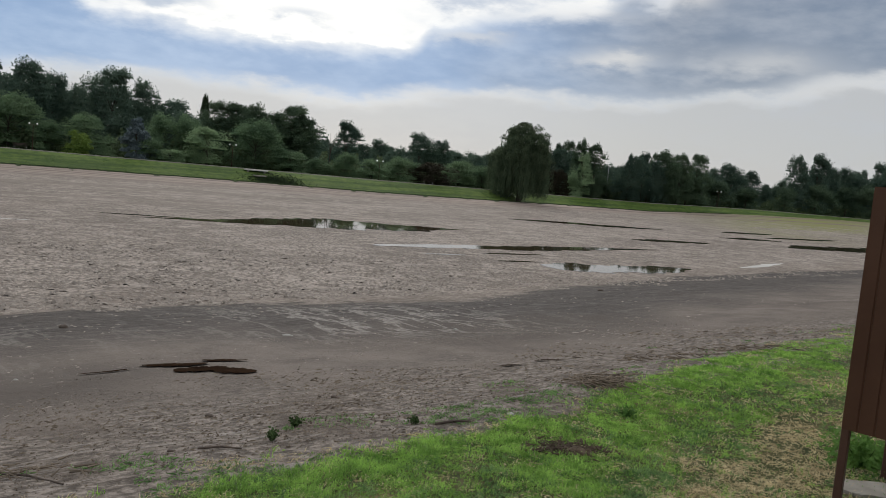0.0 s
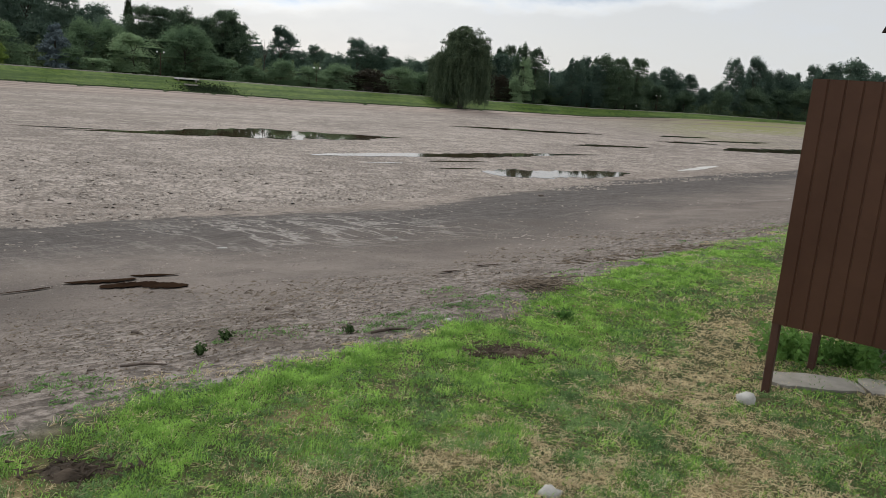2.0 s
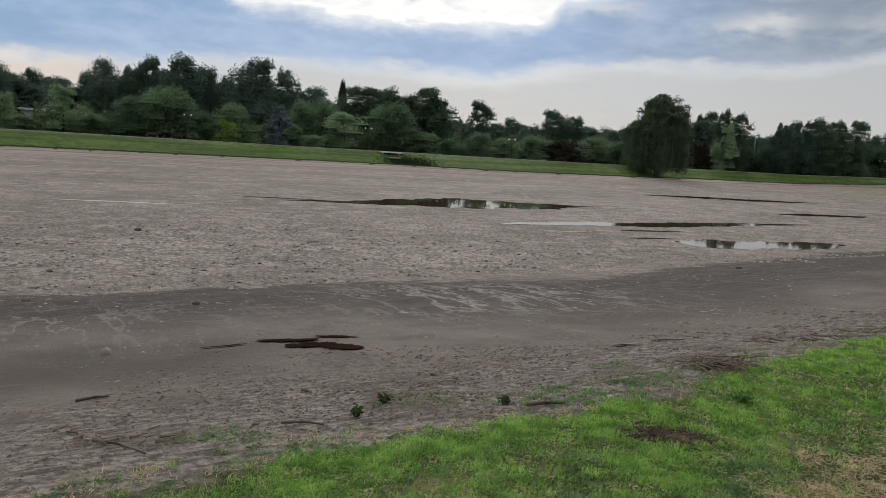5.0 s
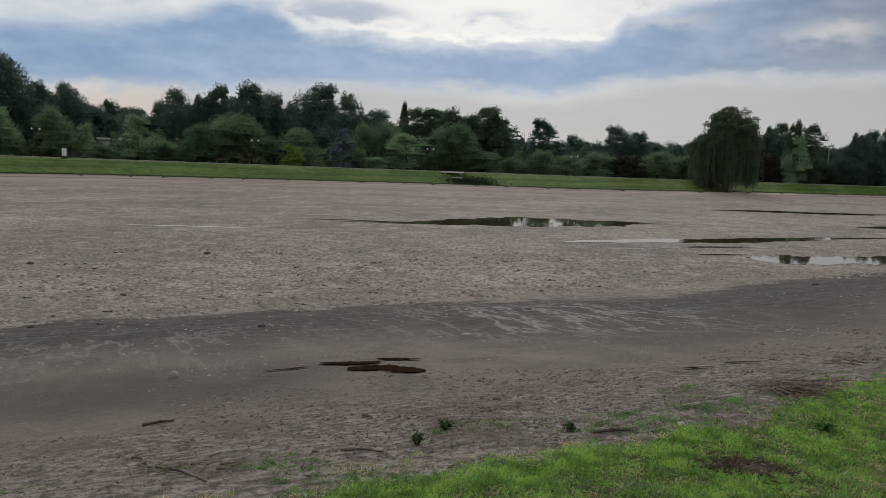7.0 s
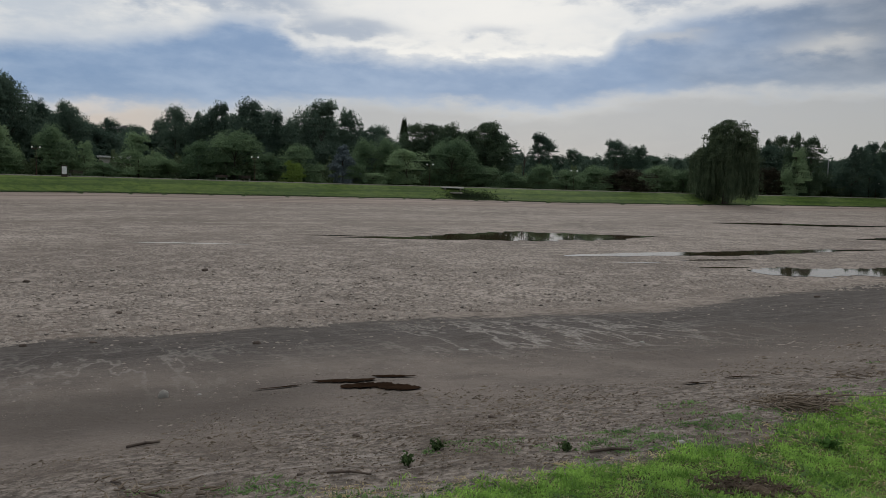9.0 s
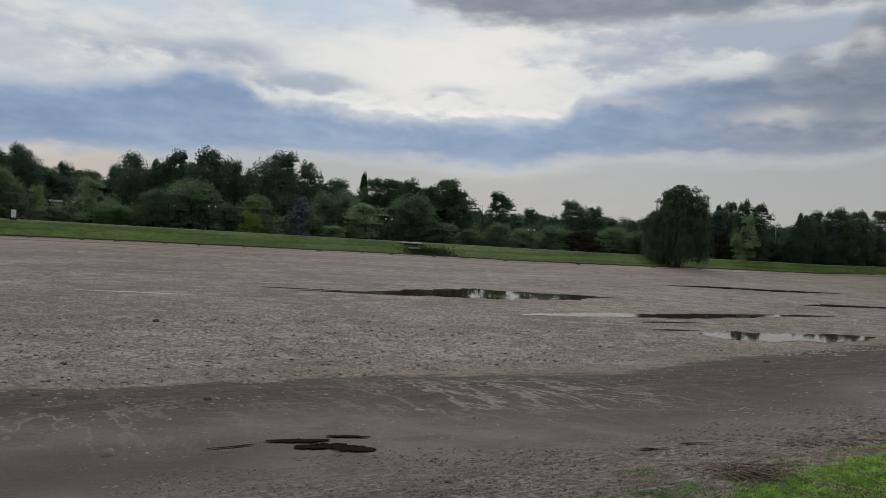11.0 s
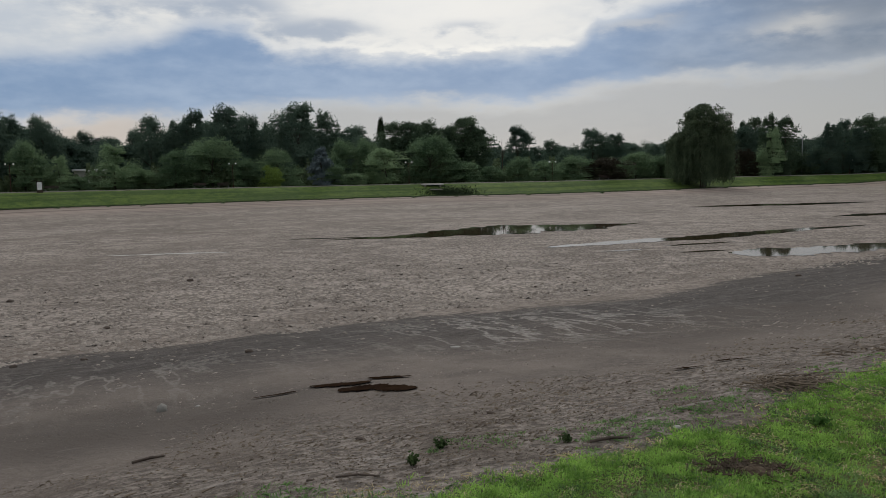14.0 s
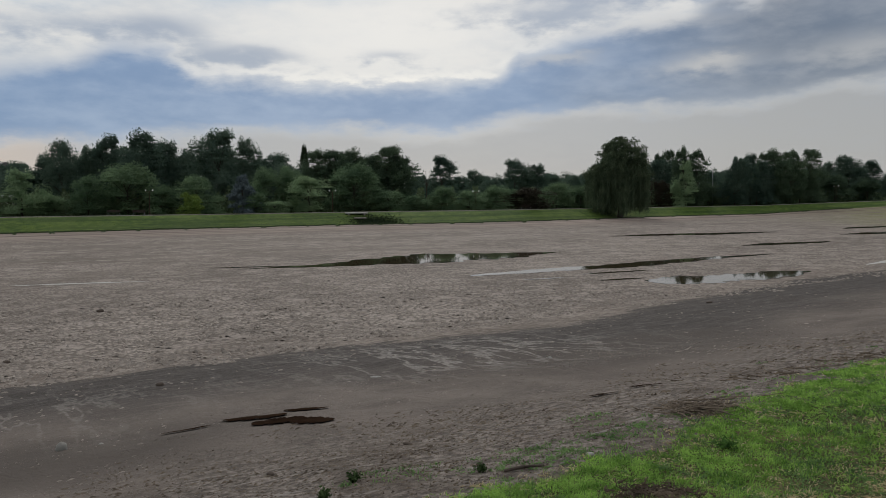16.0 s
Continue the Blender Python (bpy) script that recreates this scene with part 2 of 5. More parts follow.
def ground_material():
    a = Mat("shore_ground", 0.9, 0.06)
    p = a.place()
    pool = a.field("pool")
    shore, far, moss, edge = a.field("shore"), a.field("far"), a.field("moss"), a.field("edge")
    n_big, n_mid = a.noise(p, 0.16, 4.0), a.noise(p, 1.1, 5.0, 0.6)
    n_fine, n_grit = a.noise(p, 13.0, 5.0, 0.65), a.noise(p, 45.0, 3.0, 0.65)
    # streaks left along the falling waterline
    n_line = a.noise(a.turn(p, -43, (0.35, 2.6, 1.0)), 1.0, 5.0, 0.65)
    n_thin = a.noise(a.turn(p, -43, (1.6, 9.0, 1.0)), 1.0, 5.0, 0.7)
    warp = a.m("SUBTRACT", n_mid, 0.5)
    s = a.m("MULTIPLY_ADD", warp, 1.1, a.m("MULTIPLY_ADD", a.m("SUBTRACT", n_big, 0.5), 1.6, shore))
    # soil under the grass
    soil = a.mix(a.soft(n_fine, 0.35, 0.7), (0.045, 0.055, 0.02), (0.115, 0.105, 0.05))
    soil = a.mix(a.m("MULTIPLY", a.soft(n_mid, 0.5, 0.68), 0.8), soil, (0.25, 0.195, 0.10))
    # damp dark mud with paler silt in lines
    speck = a.soft(a.m("MULTIPLY_ADD", n_grit, 0.5, a.m("MULTIPLY", n_fine, 0.6)), 0.5, 0.72)
    wet = a.mix(a.soft(n_line, 0.36, 0.70), (0.058, 0.051, 0.047), (0.094, 0.082, 0.074))
    wet = a.mix(a.m("MULTIPLY", a.soft(n_thin, 0.52, 0.66), 0.6), wet, (0.185, 0.166, 0.152))
    wet = a.mix(a.m("MULTIPLY", a.m("SUBTRACT", 1.0, a.soft(n_thin, 0.32, 0.44)), 0.6), wet, (0.042, 0.036, 0.032))
    damp = a.mix(a.soft(n_mid, 0.34, 0.66), (0.138, 0.116, 0.1), (0.205, 0.172, 0.148))
    damp = a.mix(a.m("MULTIPLY", a.soft(n_big, 0.5, 0.7), 0.5), damp, (0.115, 0.092, 0.078))
    mud = a.mix(a.soft(a.m("MULTIPLY_ADD", a.m("SUBTRACT", n_big, 0.5), 5.0, a.m("MULTIPLY_ADD", a.m("SUBTRACT", 11.5, edge), 0.7, s)), 4.6, 8.2), damp, wet)
    mud = a.mix(a.m("MULTIPLY", speck, 0.28), mud, (0.27, 0.233, 0.207))
    mud = a.mix(a.m("MULTIPLY", a.m("SUBTRACT", 1.0, a.soft(n_grit, 0.28, 0.42)), 0.5), mud, (0.055, 0.046, 0.04))
    mud = a.mix(a.m("MULTIPLY", a.soft(a.m("MULTIPLY_ADD", warp, 0.5, pool), 0.25, 0.75), 0.7), mud, (0.09, 0.076, 0.066))
    ridge = a.m("ABSOLUTE", a.m("MULTIPLY_ADD", a.noise(a.turn(p, 52, (0.42, 1.5, 1.0)), 1.0, 3.0, 0.6), 2.0, -1.0))
    veins = a.m("MULTIPLY", a.m("SUBTRACT", 1.0, a.soft(ridge, 0.015, 0.085)), a.m("MULTIPLY", a.field("vein"), 1.3, clamp=True))
    mud = a.mix(a.m("MULTIPLY", veins, a.soft(n_fine, 0.3, 0.6)), mud, (0.295, 0.268, 0.243))
    # strip of drift below the grass
    strip = a.mix(a.soft(n_fine, 0.35, 0.68), (0.092, 0.077, 0.065), (0.23, 0.193, 0.165))
    strip = a.mix(a.m("MULTIPLY", a.soft(n_thin, 0.54, 0.70), 0.45), strip, (0.30, 0.262, 0.228))
    strip = a.mix(a.m("MULTIPLY", speck, 0.6), strip, (0.36, 0.315, 0.275))
    strip = a.mix(a.m("MULTIPLY", a.soft(n_mid, 0.48, 0.62), 0.6), strip, (0.085, 0.066, 0.052))
    lines = a.noise(a.turn(p, -43, (2.2, 16.0, 1.0)), 1.0, 4.0, 0.6)
    strip = a.mix(a.m("MULTIPLY", a.soft(lines, 0.57, 0.66), 0.5), strip, (0.33, 0.30, 0.275))
    strip = a.mix(a.m("MULTIPLY", a.m("SUBTRACT", 1.0, a.soft(lines, 0.34, 0.43)), 0.5), strip, (0.038, 0.03, 0.024))
    mud = a.mix(a.m("MULTIPLY", a.soft(lines, 0.62, 0.70), 0.25), mud, (0.27, 0.245, 0.225))
    # dry cracked bed, paler, speckled
    crack = a.cells(p, 6.0)
    dots = a.cells(a.stretch(p, (1.0, 0.8, 1.0)), 11.0)
    bed = a.mix(a.soft(a.m("MULTIPLY_ADD", n_line, 0.35, a.m("MULTIPLY", n_big, 0.65)), 0.35, 0.65), (0.245, 0.206, 0.177), (0.42, 0.36, 0.312))
    bed = a.mix(a.m("MULTIPLY", a.soft(a.m("MULTIPLY_ADD", n_fine, 0.6, crack), 0.6, 0.92), 0.65), bed, (0.085, 0.072, 0.061))
    bed = a.mix(a.m("MULTIPLY", a.m("SUBTRACT", 1.0, a.soft(dots, 0.08, 0.3)), 0.5), bed, (0.50, 0.45, 0.405))
    bed = a.mix(a.m("MULTIPLY", a.soft(n_mid, 0.5, 0.66), 0.6), bed, (0.41, 0.352, 0.308))
    bed = a.mix(a.m("MULTIPLY", a.m("SUBTRACT", 1.0, a.soft(n_mid, 0.34, 0.46)), 0.55), bed, (0.15, 0.124, 0.105))
    bed = a.mix(a.m("MULTIPLY", a.m("SUBTRACT", 1.0, a.soft(a.m("MULTIPLY_ADD", a.m("SUBTRACT", n_mid, 0.5), 4.0, a.m("SUBTRACT", s, edge)), 0.3, 5.0)), 0.42), bed, (0.185, 0.148, 0.122))
    # bands of old waterlines on the sand of the far side
    band = a.noise(a.vec(a.m("MULTIPLY", far, 0.33), a.m("MULTIPLY", a.axis(p, 0), 0.018)), 1.0, 6.0, 0.72)
    sand = a.mix(a.soft(band, 0.36, 0.66), (0.135, 0.103, 0.085), (0.40, 0.33, 0.285))
    bed = a.mix(a.m("MULTIPLY", a.soft(band, 0.50, 0.60), 0.65), bed, (0.19, 0.158, 0.134))
    lawn = a.mix(a.soft(n_mid, 0.3, 0.7), (0.05, 0.09, 0.02), (0.115, 0.165, 0.036))
    lawn = a.mix(a.m("MULTIPLY", a.soft(n_big, 0.45, 0.7), 0.5), lawn, (0.13, 0.175, 0.05))
    mown = a.noise(a.vec(a.m("MULTIPLY", far, 0.55), a.m("MULTIPLY", a.axis(p, 0), 0.05)), 1.0, 4.0, 0.6)
    lawn = a.mix(a.m("MULTIPLY", a.soft(mown, 0.42, 0.62), 0.7), lawn, (0.035, 0.065, 0.018))

    c = a.mix(a.soft(a.m("MULTIPLY_ADD", warp, 0.5, shore), -0.35, -0.05), soil, strip)
    c = a.mix(a.soft(s, 1.4, 3.4), c, mud)
    c = a.mix(a.soft(a.m("MULTIPLY_ADD", a.m("SUBTRACT", n_line, 0.5), 3.0, a.m("MULTIPLY_ADD", a.m("SUBTRACT", n_thin, 0.5), 1.6, a.m("SUBTRACT", s, edge))), -0.45, 0.55), c, bed)
    f = a.m("MULTIPLY_ADD", a.m("SUBTRACT", n_big, 0.5), 8.0, far)
    c = a.mix(a.soft(f, -26.0, -8.0), c, sand)
    c = a.mix(a.m("MULTIPLY", moss, a.soft(band, 0.40, 0.56)), c, (0.20, 0.205, 0.075))
    g = a.m("MULTIPLY_ADD", a.m("SUBTRACT", n_mid, 0.5), 1.2, a.m("MULTIPLY_ADD", a.m("SUBTRACT", n_big, 0.5), 1.5, far))
    c = a.mix(a.soft(g, -0.2, 0.2), c, lawn)
    a.put("Base Color", c)
    a.put("Roughness", a.m("MULTIPLY_ADD", n_fine, 0.25, 0.68))
    h = a.m("MULTIPLY_ADD", n_mid, 0.6, a.m("MULTIPLY_ADD", n_grit, 0.35, a.m("MULTIPLY_ADD", n_thin, 0.2, a.m("MULTIPLY", n_fine, 0.7))))
    a.bump(h, 0.05, 0.8)
    return a.mat


def water_material(name="still_water", tint=(0.055, 0.038, 0.022)):
    a = Mat(name, 0.03, 0.5)
    a.put("Base Color", tint)
    a.put("IOR", 1.5)
    a.bump(a.noise(a.place(), 1.5, 2.0), 0.0006, 0.06)
    return a.mat


MAT = {
    "ground": ground_material(),
    "water": water_material(),
    "wet": plain("wet_peat", (0.012, 0.007, 0.005), (0.04, 0.024, 0.015), 9.0, 0.95, bump=0.02, spec=0.0),
    "under": leafy("undergrowth", (0.05, 0.075, 0.04), (0.13, 0.17, 0.09)),
    "bankgrass": leafy("rough_bank_grass", (0.07, 0.12, 0.03), (0.12, 0.18, 0.045), 0.5),
    "broad": leafy("dark_foliage", (0.048, 0.082, 0.064), (0.13, 0.185, 0.135), 0.45, 0.35, 0.18, 0.12),
    "poplar": leafy("poplar_foliage", (0.042, 0.07, 0.046), (0.12, 0.17, 0.10), 0.4, 0.5, 0.18, 0.13),
    "bush": leafy("bush_foliage", (0.08, 0.138, 0.078), (0.22, 0.31, 0.17), 0.45, 0.5, 0.18, 0.13),
    "light": leafy("pale_foliage", (0.15, 0.23, 0.125), (0.35, 0.46, 0.26), 0.45, 0.5, 0.18, 0.13),
    "bright": leafy("yellow_green_foliage", (0.14, 0.215, 0.05), (0.28, 0.38, 0.10)),
    "russet": leafy("russet_foliage", (0.028, 0.026, 0.018), (0.06, 0.05, 0.032)),
    "spruce": leafy("blue_spruce_needles", (0.09, 0.12, 0.13), (0.19, 0.235, 0.25), 0.15),
    "column": leafy("columnar_foliage", (0.018, 0.03, 0.015), (0.05, 0.07, 0.032)),
    "willow": leafy("willow_foliage", (0.035, 0.056, 0.033), (0.14, 0.18, 0.105), 0.4, 0.8, 0.18, 0.11),
    "bark": plain("bark", (0.035, 0.028, 0.022), (0.09, 0.075, 0.06), 6.0, 0.9, bump=0.03),
    "blade": leafy("green_grass", (0.06, 0.165, 0.024), (0.56, 0.84, 0.21), 0.45, 7.0, 0.35, 0.15),
    "short": leafy("short_turf", (0.028, 0.08, 0.027), (0.33, 0.50, 0.2), 0.4, 6.0, 0.35, 0.14),
    "straw": leafy("dry_straw", (0.40, 0.31, 0.18), (0.95, 0.83, 0.55), 0.3, 12.0, 0.4, 0.15),
    "weed": leafy("low_weed", (0.03, 0.055, 0.02), (0.10, 0.15, 0.055), 0.25, 3.0),
    "lush": leafy("lush_weed", (0.05, 0.12, 0.03), (0.20, 0.36, 0.09), 0.35, 3.0),
    "chip": leafy("mud_chips", (0.12, 0.10, 0.085), (0.42, 0.365, 0.315), 0.0, 1.0, 0.4),
    "trash": leafy("drift_litter", (0.055, 0.043, 0.034), (0.30, 0.24, 0.18), 0.0, 3.0, 0.4),
    "stone": plain("pale_stone", (0.20, 0.19, 0.168), (0.47, 0.455, 0.415), 14.0, 0.85, bump=0.01),
    # pale colour shared by the thin bed streaks and the drain slab
    "silt": plain("pale_dull_surface", (0.40, 0.38, 0.35), (0.58, 0.56, 0.53), 1.5, 0.7, bump=0.004),
    "earth": plain("bare_earth", (0.042, 0.031, 0.022), (0.15, 0.11, 0.076), 14.0, 0.95, bump=0.03),
    "concrete": plain("concrete", (0.17, 0.155, 0.13), (0.34, 0.315, 0.27), 7.0, 0.9, bump=0.006),
    "wood": plain("driftwood", (0.05, 0.038, 0.03), (0.13, 0.10, 0.08), 12.0, 0.85, bump=0.01),
    "brown_metal": plain("brown_sheet_metal", (0.05, 0.021, 0.011), (0.10, 0.048, 0.028), 1.6, 0.55, 0.0, 0.002, 0.2),
    "brown_post": plain("brown_steel_post", (0.05, 0.022, 0.015), (0.085, 0.04, 0.028), 9.0, 0.5, bump=0.002),
    "dark_wood": plain("dark_stained_wood", (0.03, 0.022, 0.018), (0.07, 0.05, 0.04), 5.0, 0.8, bump=0.01),
    "steel": plain("galvanised_steel", (0.25, 0.26, 0.27), (0.36, 0.37, 0.38), 5.0, 0.5, 0.6, 0.001),
    "white": plain("white_paint", (0.62, 0.62, 0.62), (0.78, 0.78, 0.77), 4.0, 0.5, bump=0.002),
    "globe": plain("white_glass_globe", (0.82, 0.82, 0.80), (0.88, 0.88, 0.86), 4.0, 0.25, bump=0.0),
    "roof": plain("grey_tile_roof", (0.12, 0.11, 0.11), (0.20, 0.18, 0.17), 3.0, 0.8, bump=0.02),
    "plaster": plain("pale_plaster", (0.42, 0.40, 0.36), (0.55, 0.52, 0.47), 2.0, 0.9, bump=0.003),
}


# ---- plan of the shore ----
def ease(v, pairs):
    return np.interp(v, [p[0] for p in pairs], [p[1] for p in pairs])


BANK_R = ((-60, 106), (-45, 109), (-38, 112), (-31, 112), (-23, 114), (-14.5, 118), (-6, 118), (2, 131), (7.4, 150), (14.5, 172), (22, 205), (27, 230), (40, 250))
BANK_FOOT = ((-60, -1.9), (14.5, -1.85), (22, -0.8), (27, -0.3), (40, -0.2))
BANK_TOP = ((-60, 0.15), (-45, 0.1), (-23, -0.07), (2, -0.12), (8, -0.2), (14.5, -0.2), (22, 0.4), (40, 0.4))
NEAR_SLOPE = ((-6, -0.60), (0, -0.62), (0.5, -0.68), (1, -0.79), (2.8, -1.12), (4.2, -1.27), (5.2, -1.45), (9.1, -1.82), (12.7, -2.22), (14.8, -2.4))


def shore_of(x, y):
    return -0.682 * x + 0.731 * (y - 5.1)


def far_of(x, y):
    az = np.degrees(np.arctan2(x, y))
    return np.hypot(x, y) - ease(az, BANK_R), az


def waves(seed, count, lo, hi):
    rng = np.random.default_rng(seed)
    return [(10 ** rng.uniform(lo, hi), rng.uniform(0, 6.283), rng.uniform(0, 6.283)) for k in range(count)]


RELIEF = waves(3, 22, -0.35, 0.75)


def relief(x, y, s):
    """Uneven mud and turf, level where the water stood last."""
    out = np.zeros_like(s)
    for wl, th, ph in RELIEF:
        out += 0.0035 * wl ** 0.6 * np.sin(6.283 * (x * math.cos(th) + y * math.sin(th)) / wl + ph)
    return out * np.interp(s, (-6, -0.5, 1, 4, 12, 15), (0.35, 0.5, 0.9, 1.0, 0.6, 0.0))


def height(x, y):
    x, y = np.asarray(x, float), np.asarray(y, float)
    near = ease(shore_of(x, y), NEAR_SLOPE)
    f, az = far_of(x, y)
    foot, top = ease(az, BANK_FOOT), ease(az, BANK_TOP)
    t = np.clip((f + 38) / 38, 0, 1)
    rise = -2.4 + (foot + 2.4) * t * t
    k = np.clip(f / 9, 0, 1)
    bank = np.where(f > 0, foot + (top - foot) * k * k * (3 - 2 * k), rise)
    near = near + relief(x, y, shore_of(x, y))
    return np.where(f > -38, np.maximum(near, bank), near)


def ground_at(x, y):
    return float(height(x, y))


def spot(az, r):
    return r * math.sin(radians(az)), r * math.cos(radians(az))


def part(name, bm, material, parent=None, label=""):
    """Links a bmesh as one mesh object, under a thing or a part."""
    me = bpy.data.meshes.new(name)
    bm.to_mesh(me)
    bm.free()
    me.materials.append(MAT[material])
    ob = new(name, me)
    ob.parent = parent
    if label:
        tagged(ob, label)
    return ob


def raw(name, verts, faces, material, parent=None, smooth=False):
    """A mesh object from arrays, for thousands of small pieces."""
    me = bpy.data.meshes.new(name)
    verts, faces = np.asarray(verts, np.float32), np.asarray(faces, np.int32)
    k = faces.shape[1]
    me.vertices.add(len(verts))
    me.vertices.foreach_set("co", verts.ravel())
    me.loops.add(faces.size)
    me.loops.foreach_set("vertex_index", faces.ravel())
    me.polygons.add(len(faces))
    me.polygons.foreach_set("loop_start", np.arange(len(faces), dtype=np.int32) * k)
    me.polygons.foreach_set("use_smooth", np.full(len(faces), smooth))
    me.update(calc_edges=True)
    me.materials.append(MAT[material])
    ob = new(name, me)
    ob.parent = parent
    return ob


def box(bm, x, y, z, w, d, h, turn=0.0, bevel=0.0):
    """A block that stands on z, with its edges taken off."""
    made = bmesh.ops.create_cube(bm, size=1.0)["verts"]
    bmesh.ops.transform(bm, verts=made, matrix=pose(x, y, z + h / 2, 0, 0, turn) @ Matrix.Diagonal((w, d, h, 1)))
    if bevel:
        edges = list({e for v in made for e in v.link_edges})
        bmesh.ops.bevel(bm, geom=edges, offset=bevel, segments=1, affect="EDGES")
    return bm


def tube(bm, a, b, r0, r1, sides=8):
    a, b = Vector(a), Vector(b)
    way = b - a
    made = bmesh.ops.create_cone(bm, cap_ends=True, segments=sides, radius1=r0, radius2=r1, depth=way.length)["verts"]
    bmesh.ops.transform(bm, verts=made, matrix=Matrix.Translation((a + b) / 2) @ way.to_track_quat("Z", "Y").to_matrix().to_4x4())
    return bm


def rock(bm, x, y, z, rx, ry, rz, seed=0):
    made = bmesh.ops.create_icosphere(bm, subdivisions=2, radius=1.0)["verts"]
    for v in made:
        k = 1 + 0.32 * noise.noise(v.co * 1.7 + Vector((seed, 0, 0))) + 0.16 * noise.noise(v.co * 4.5 + Vector((seed, 3, 0)))
        v.co = Vector((v.co.x * rx * k, v.co.y * ry * k, max(v.co.z, -0.4) * rz * k))
    bmesh.ops.translate(bm, verts=made, vec=(x, y, z))
    return bm


# ---- ground: one sheet to the horizon ----
def build_ground():
    az = np.concatenate([np.arange(-180, -54, 4.0), np.arange(-54, 42, 0.22), np.arange(42, 180, 4.0)])
    rad = np.concatenate([[0.001, 0.2], np.geomspace(0.4, 100, 190), np.arange(101, 275, 1.4), np.geomspace(280, 4000, 22)])
    a, r = np.meshgrid(np.radians(az), rad)
    x, y = r * np.sin(a), r * np.cos(a)
    z = height(x, y)
    s = shore_of(x, y)
    n, k = a.shape
    verts = np.stack([x, y, z], -1).reshape(-1, 3)
    i, j = np.meshgrid(np.arange(n - 1), np.arange(k), indexing="ij")
    j2 = (j + 1) % k
    faces = np.stack([i * k + j, i * k + j2, (i + 1) * k + j2, (i + 1) * k + j], -1).reshape(-1, 4)[:, ::-1]
    ob = raw("ground", verts, faces, "ground", smooth=True)
    f, azd = far_of(x, y)
    f = np.where(s < -3, -60.0, f)
    moss = np.exp(-((azd - 25) / 6) ** 2) * np.clip((r - 90) / 50, 0, 1) * (f < 5)
    vein = 1.2 * np.exp(-((x + 1.7) / 2.7) ** 2 - ((y - 14.2) / 2.4) ** 2) + 0.5 * np.exp(-((x + 7.2) / 2.2) ** 2 - ((y - 9.3) / 2.0) ** 2)
    # smooth wet mud in a shallow dip, and a second one further along
    along = 0.731 * x + 0.682 * (y - 5.1)
    pool = np.exp(-((along + 2.6) / 2.6) ** 2 - ((s - 4.6) / 1.5) ** 2) + np.exp(-((along - 6.5) / 4.0) ** 2 - ((s - 5.2) / 2.2) ** 2)
    # where the dark slope ends and the pale bed begins, along the shore
    edge = np.interp(along, (-12, -4.2, -0.5, 2, 4.4, 7.8, 9.3, 15, 26.5, 40), (13.2, 12.8, 11.8, 12.1, 12.0, 10.1, 9.6, 11.7, 14.0, 14.4))
    for name, values in (("shore", np.clip(s, -9, 60)), ("edge", edge), ("pool", pool), ("far", np.clip(f, -60, 30)), ("moss", moss), ("vein", vein)):
        at = ob.data.attributes.new(name, "FLOAT", "POINT")
        at.data.foreach_set("value", values.ravel().astype(np.float32))
    tagged(ob, "drained lake bed of dark and pale mud between grassy banks", "ground", kind="structure")


build_ground()


# ---- puddles left on the bed ----
WET = []


def puddle(x0, y0, x1, y1, half, seed, z=-2.385, across=1, skew=1.0, blunt=0.85, material="water", label="shallow still puddle on the drained lake bed", name="puddle"):
    """Water that lies along a line, pointed at both ends, with a ragged edge."""
    rng = np.random.default_rng(seed)
    a, b = np.array((x0, y0)), np.array((x1, y1))
    d = (b - a) / np.linalg.norm(b - a)
    n = np.array((-d[1], d[0]))
    t = np.linspace(0, 1, 150)
    ph = rng.uniform(0, 6.3, 8)
    sides = []
    for side in (0, 4):
        w = half * np.sin(np.pi * t ** skew) ** blunt
        w = w * (1 + 0.12 * np.sin(9 * t + ph[side]) + 0.12 * np.sin(23 * t + ph[side + 1]) + 0.10 * np.sin(51 * t + ph[side + 2]) + 0.09 * np.sin(110 * t + ph[side + 3]))
        sides.append(np.maximum(w, 0.0))
    mid = a + np.outer(t, b - a) + np.outer(half * 0.22 * np.sin(7 * t + ph[0]) * np.sin(np.pi * t), n)
    up, down = mid + sides[0][:, None] * n, mid - sides[1][:, None] * n
    bm = bmesh.new()
    rows = []
    for p, q in zip(up, down):
        row = []
        for k in range(across + 1):
            w = p + (q - p) * k / across
            row.append(bm.verts.new((*w, z if z is not None else ground_at(*w) + 0.016)))
        rows.append(row)
    for p, q in zip(rows, rows[1:]):
        for k in range(across):
            bm.faces.new((p[k], p[k + 1], q[k + 1], q[k]))
    WET.append((x0, y0, x1, y1, half))
    bmesh.ops.recalc_face_normals(bm, faces=bm.faces)
    if bm.faces[:][0].normal.z < 0:
        bmesh.ops.reverse_faces(bm, faces=bm.faces)
    return tagged(part(name, bm, material), label, "puddle", group="puddles on the lake bed")


puddle(-17.6, 40.2, 0.6, 54.4, 3.3, 1, skew=1.35, blunt=1.25, label="long still puddle mirroring the far trees")
puddle(-19.5, 41.2, -14.6, 43.0, 0.25, 13)
puddle(-3.9, 36.5, 13.8, 51.3, 0.95, 2, skew=0.75, blunt=0.7, label="narrow puddle mirroring pale sky and trees")
puddle(-1.4, 34.6, 0.6, 35.8, 0.16, 12)
puddle(1.2, 37.2, 5.0, 39.8, 0.2, 14)
puddle(4.3, 33.3, 12.2, 39.0, 1.45, 3, skew=0.62, blunt=0.6, label="puddle mirroring pale sky and tree tops")
puddle(1.9, 34.3, 4.2, 35.6, 0.2, 15)
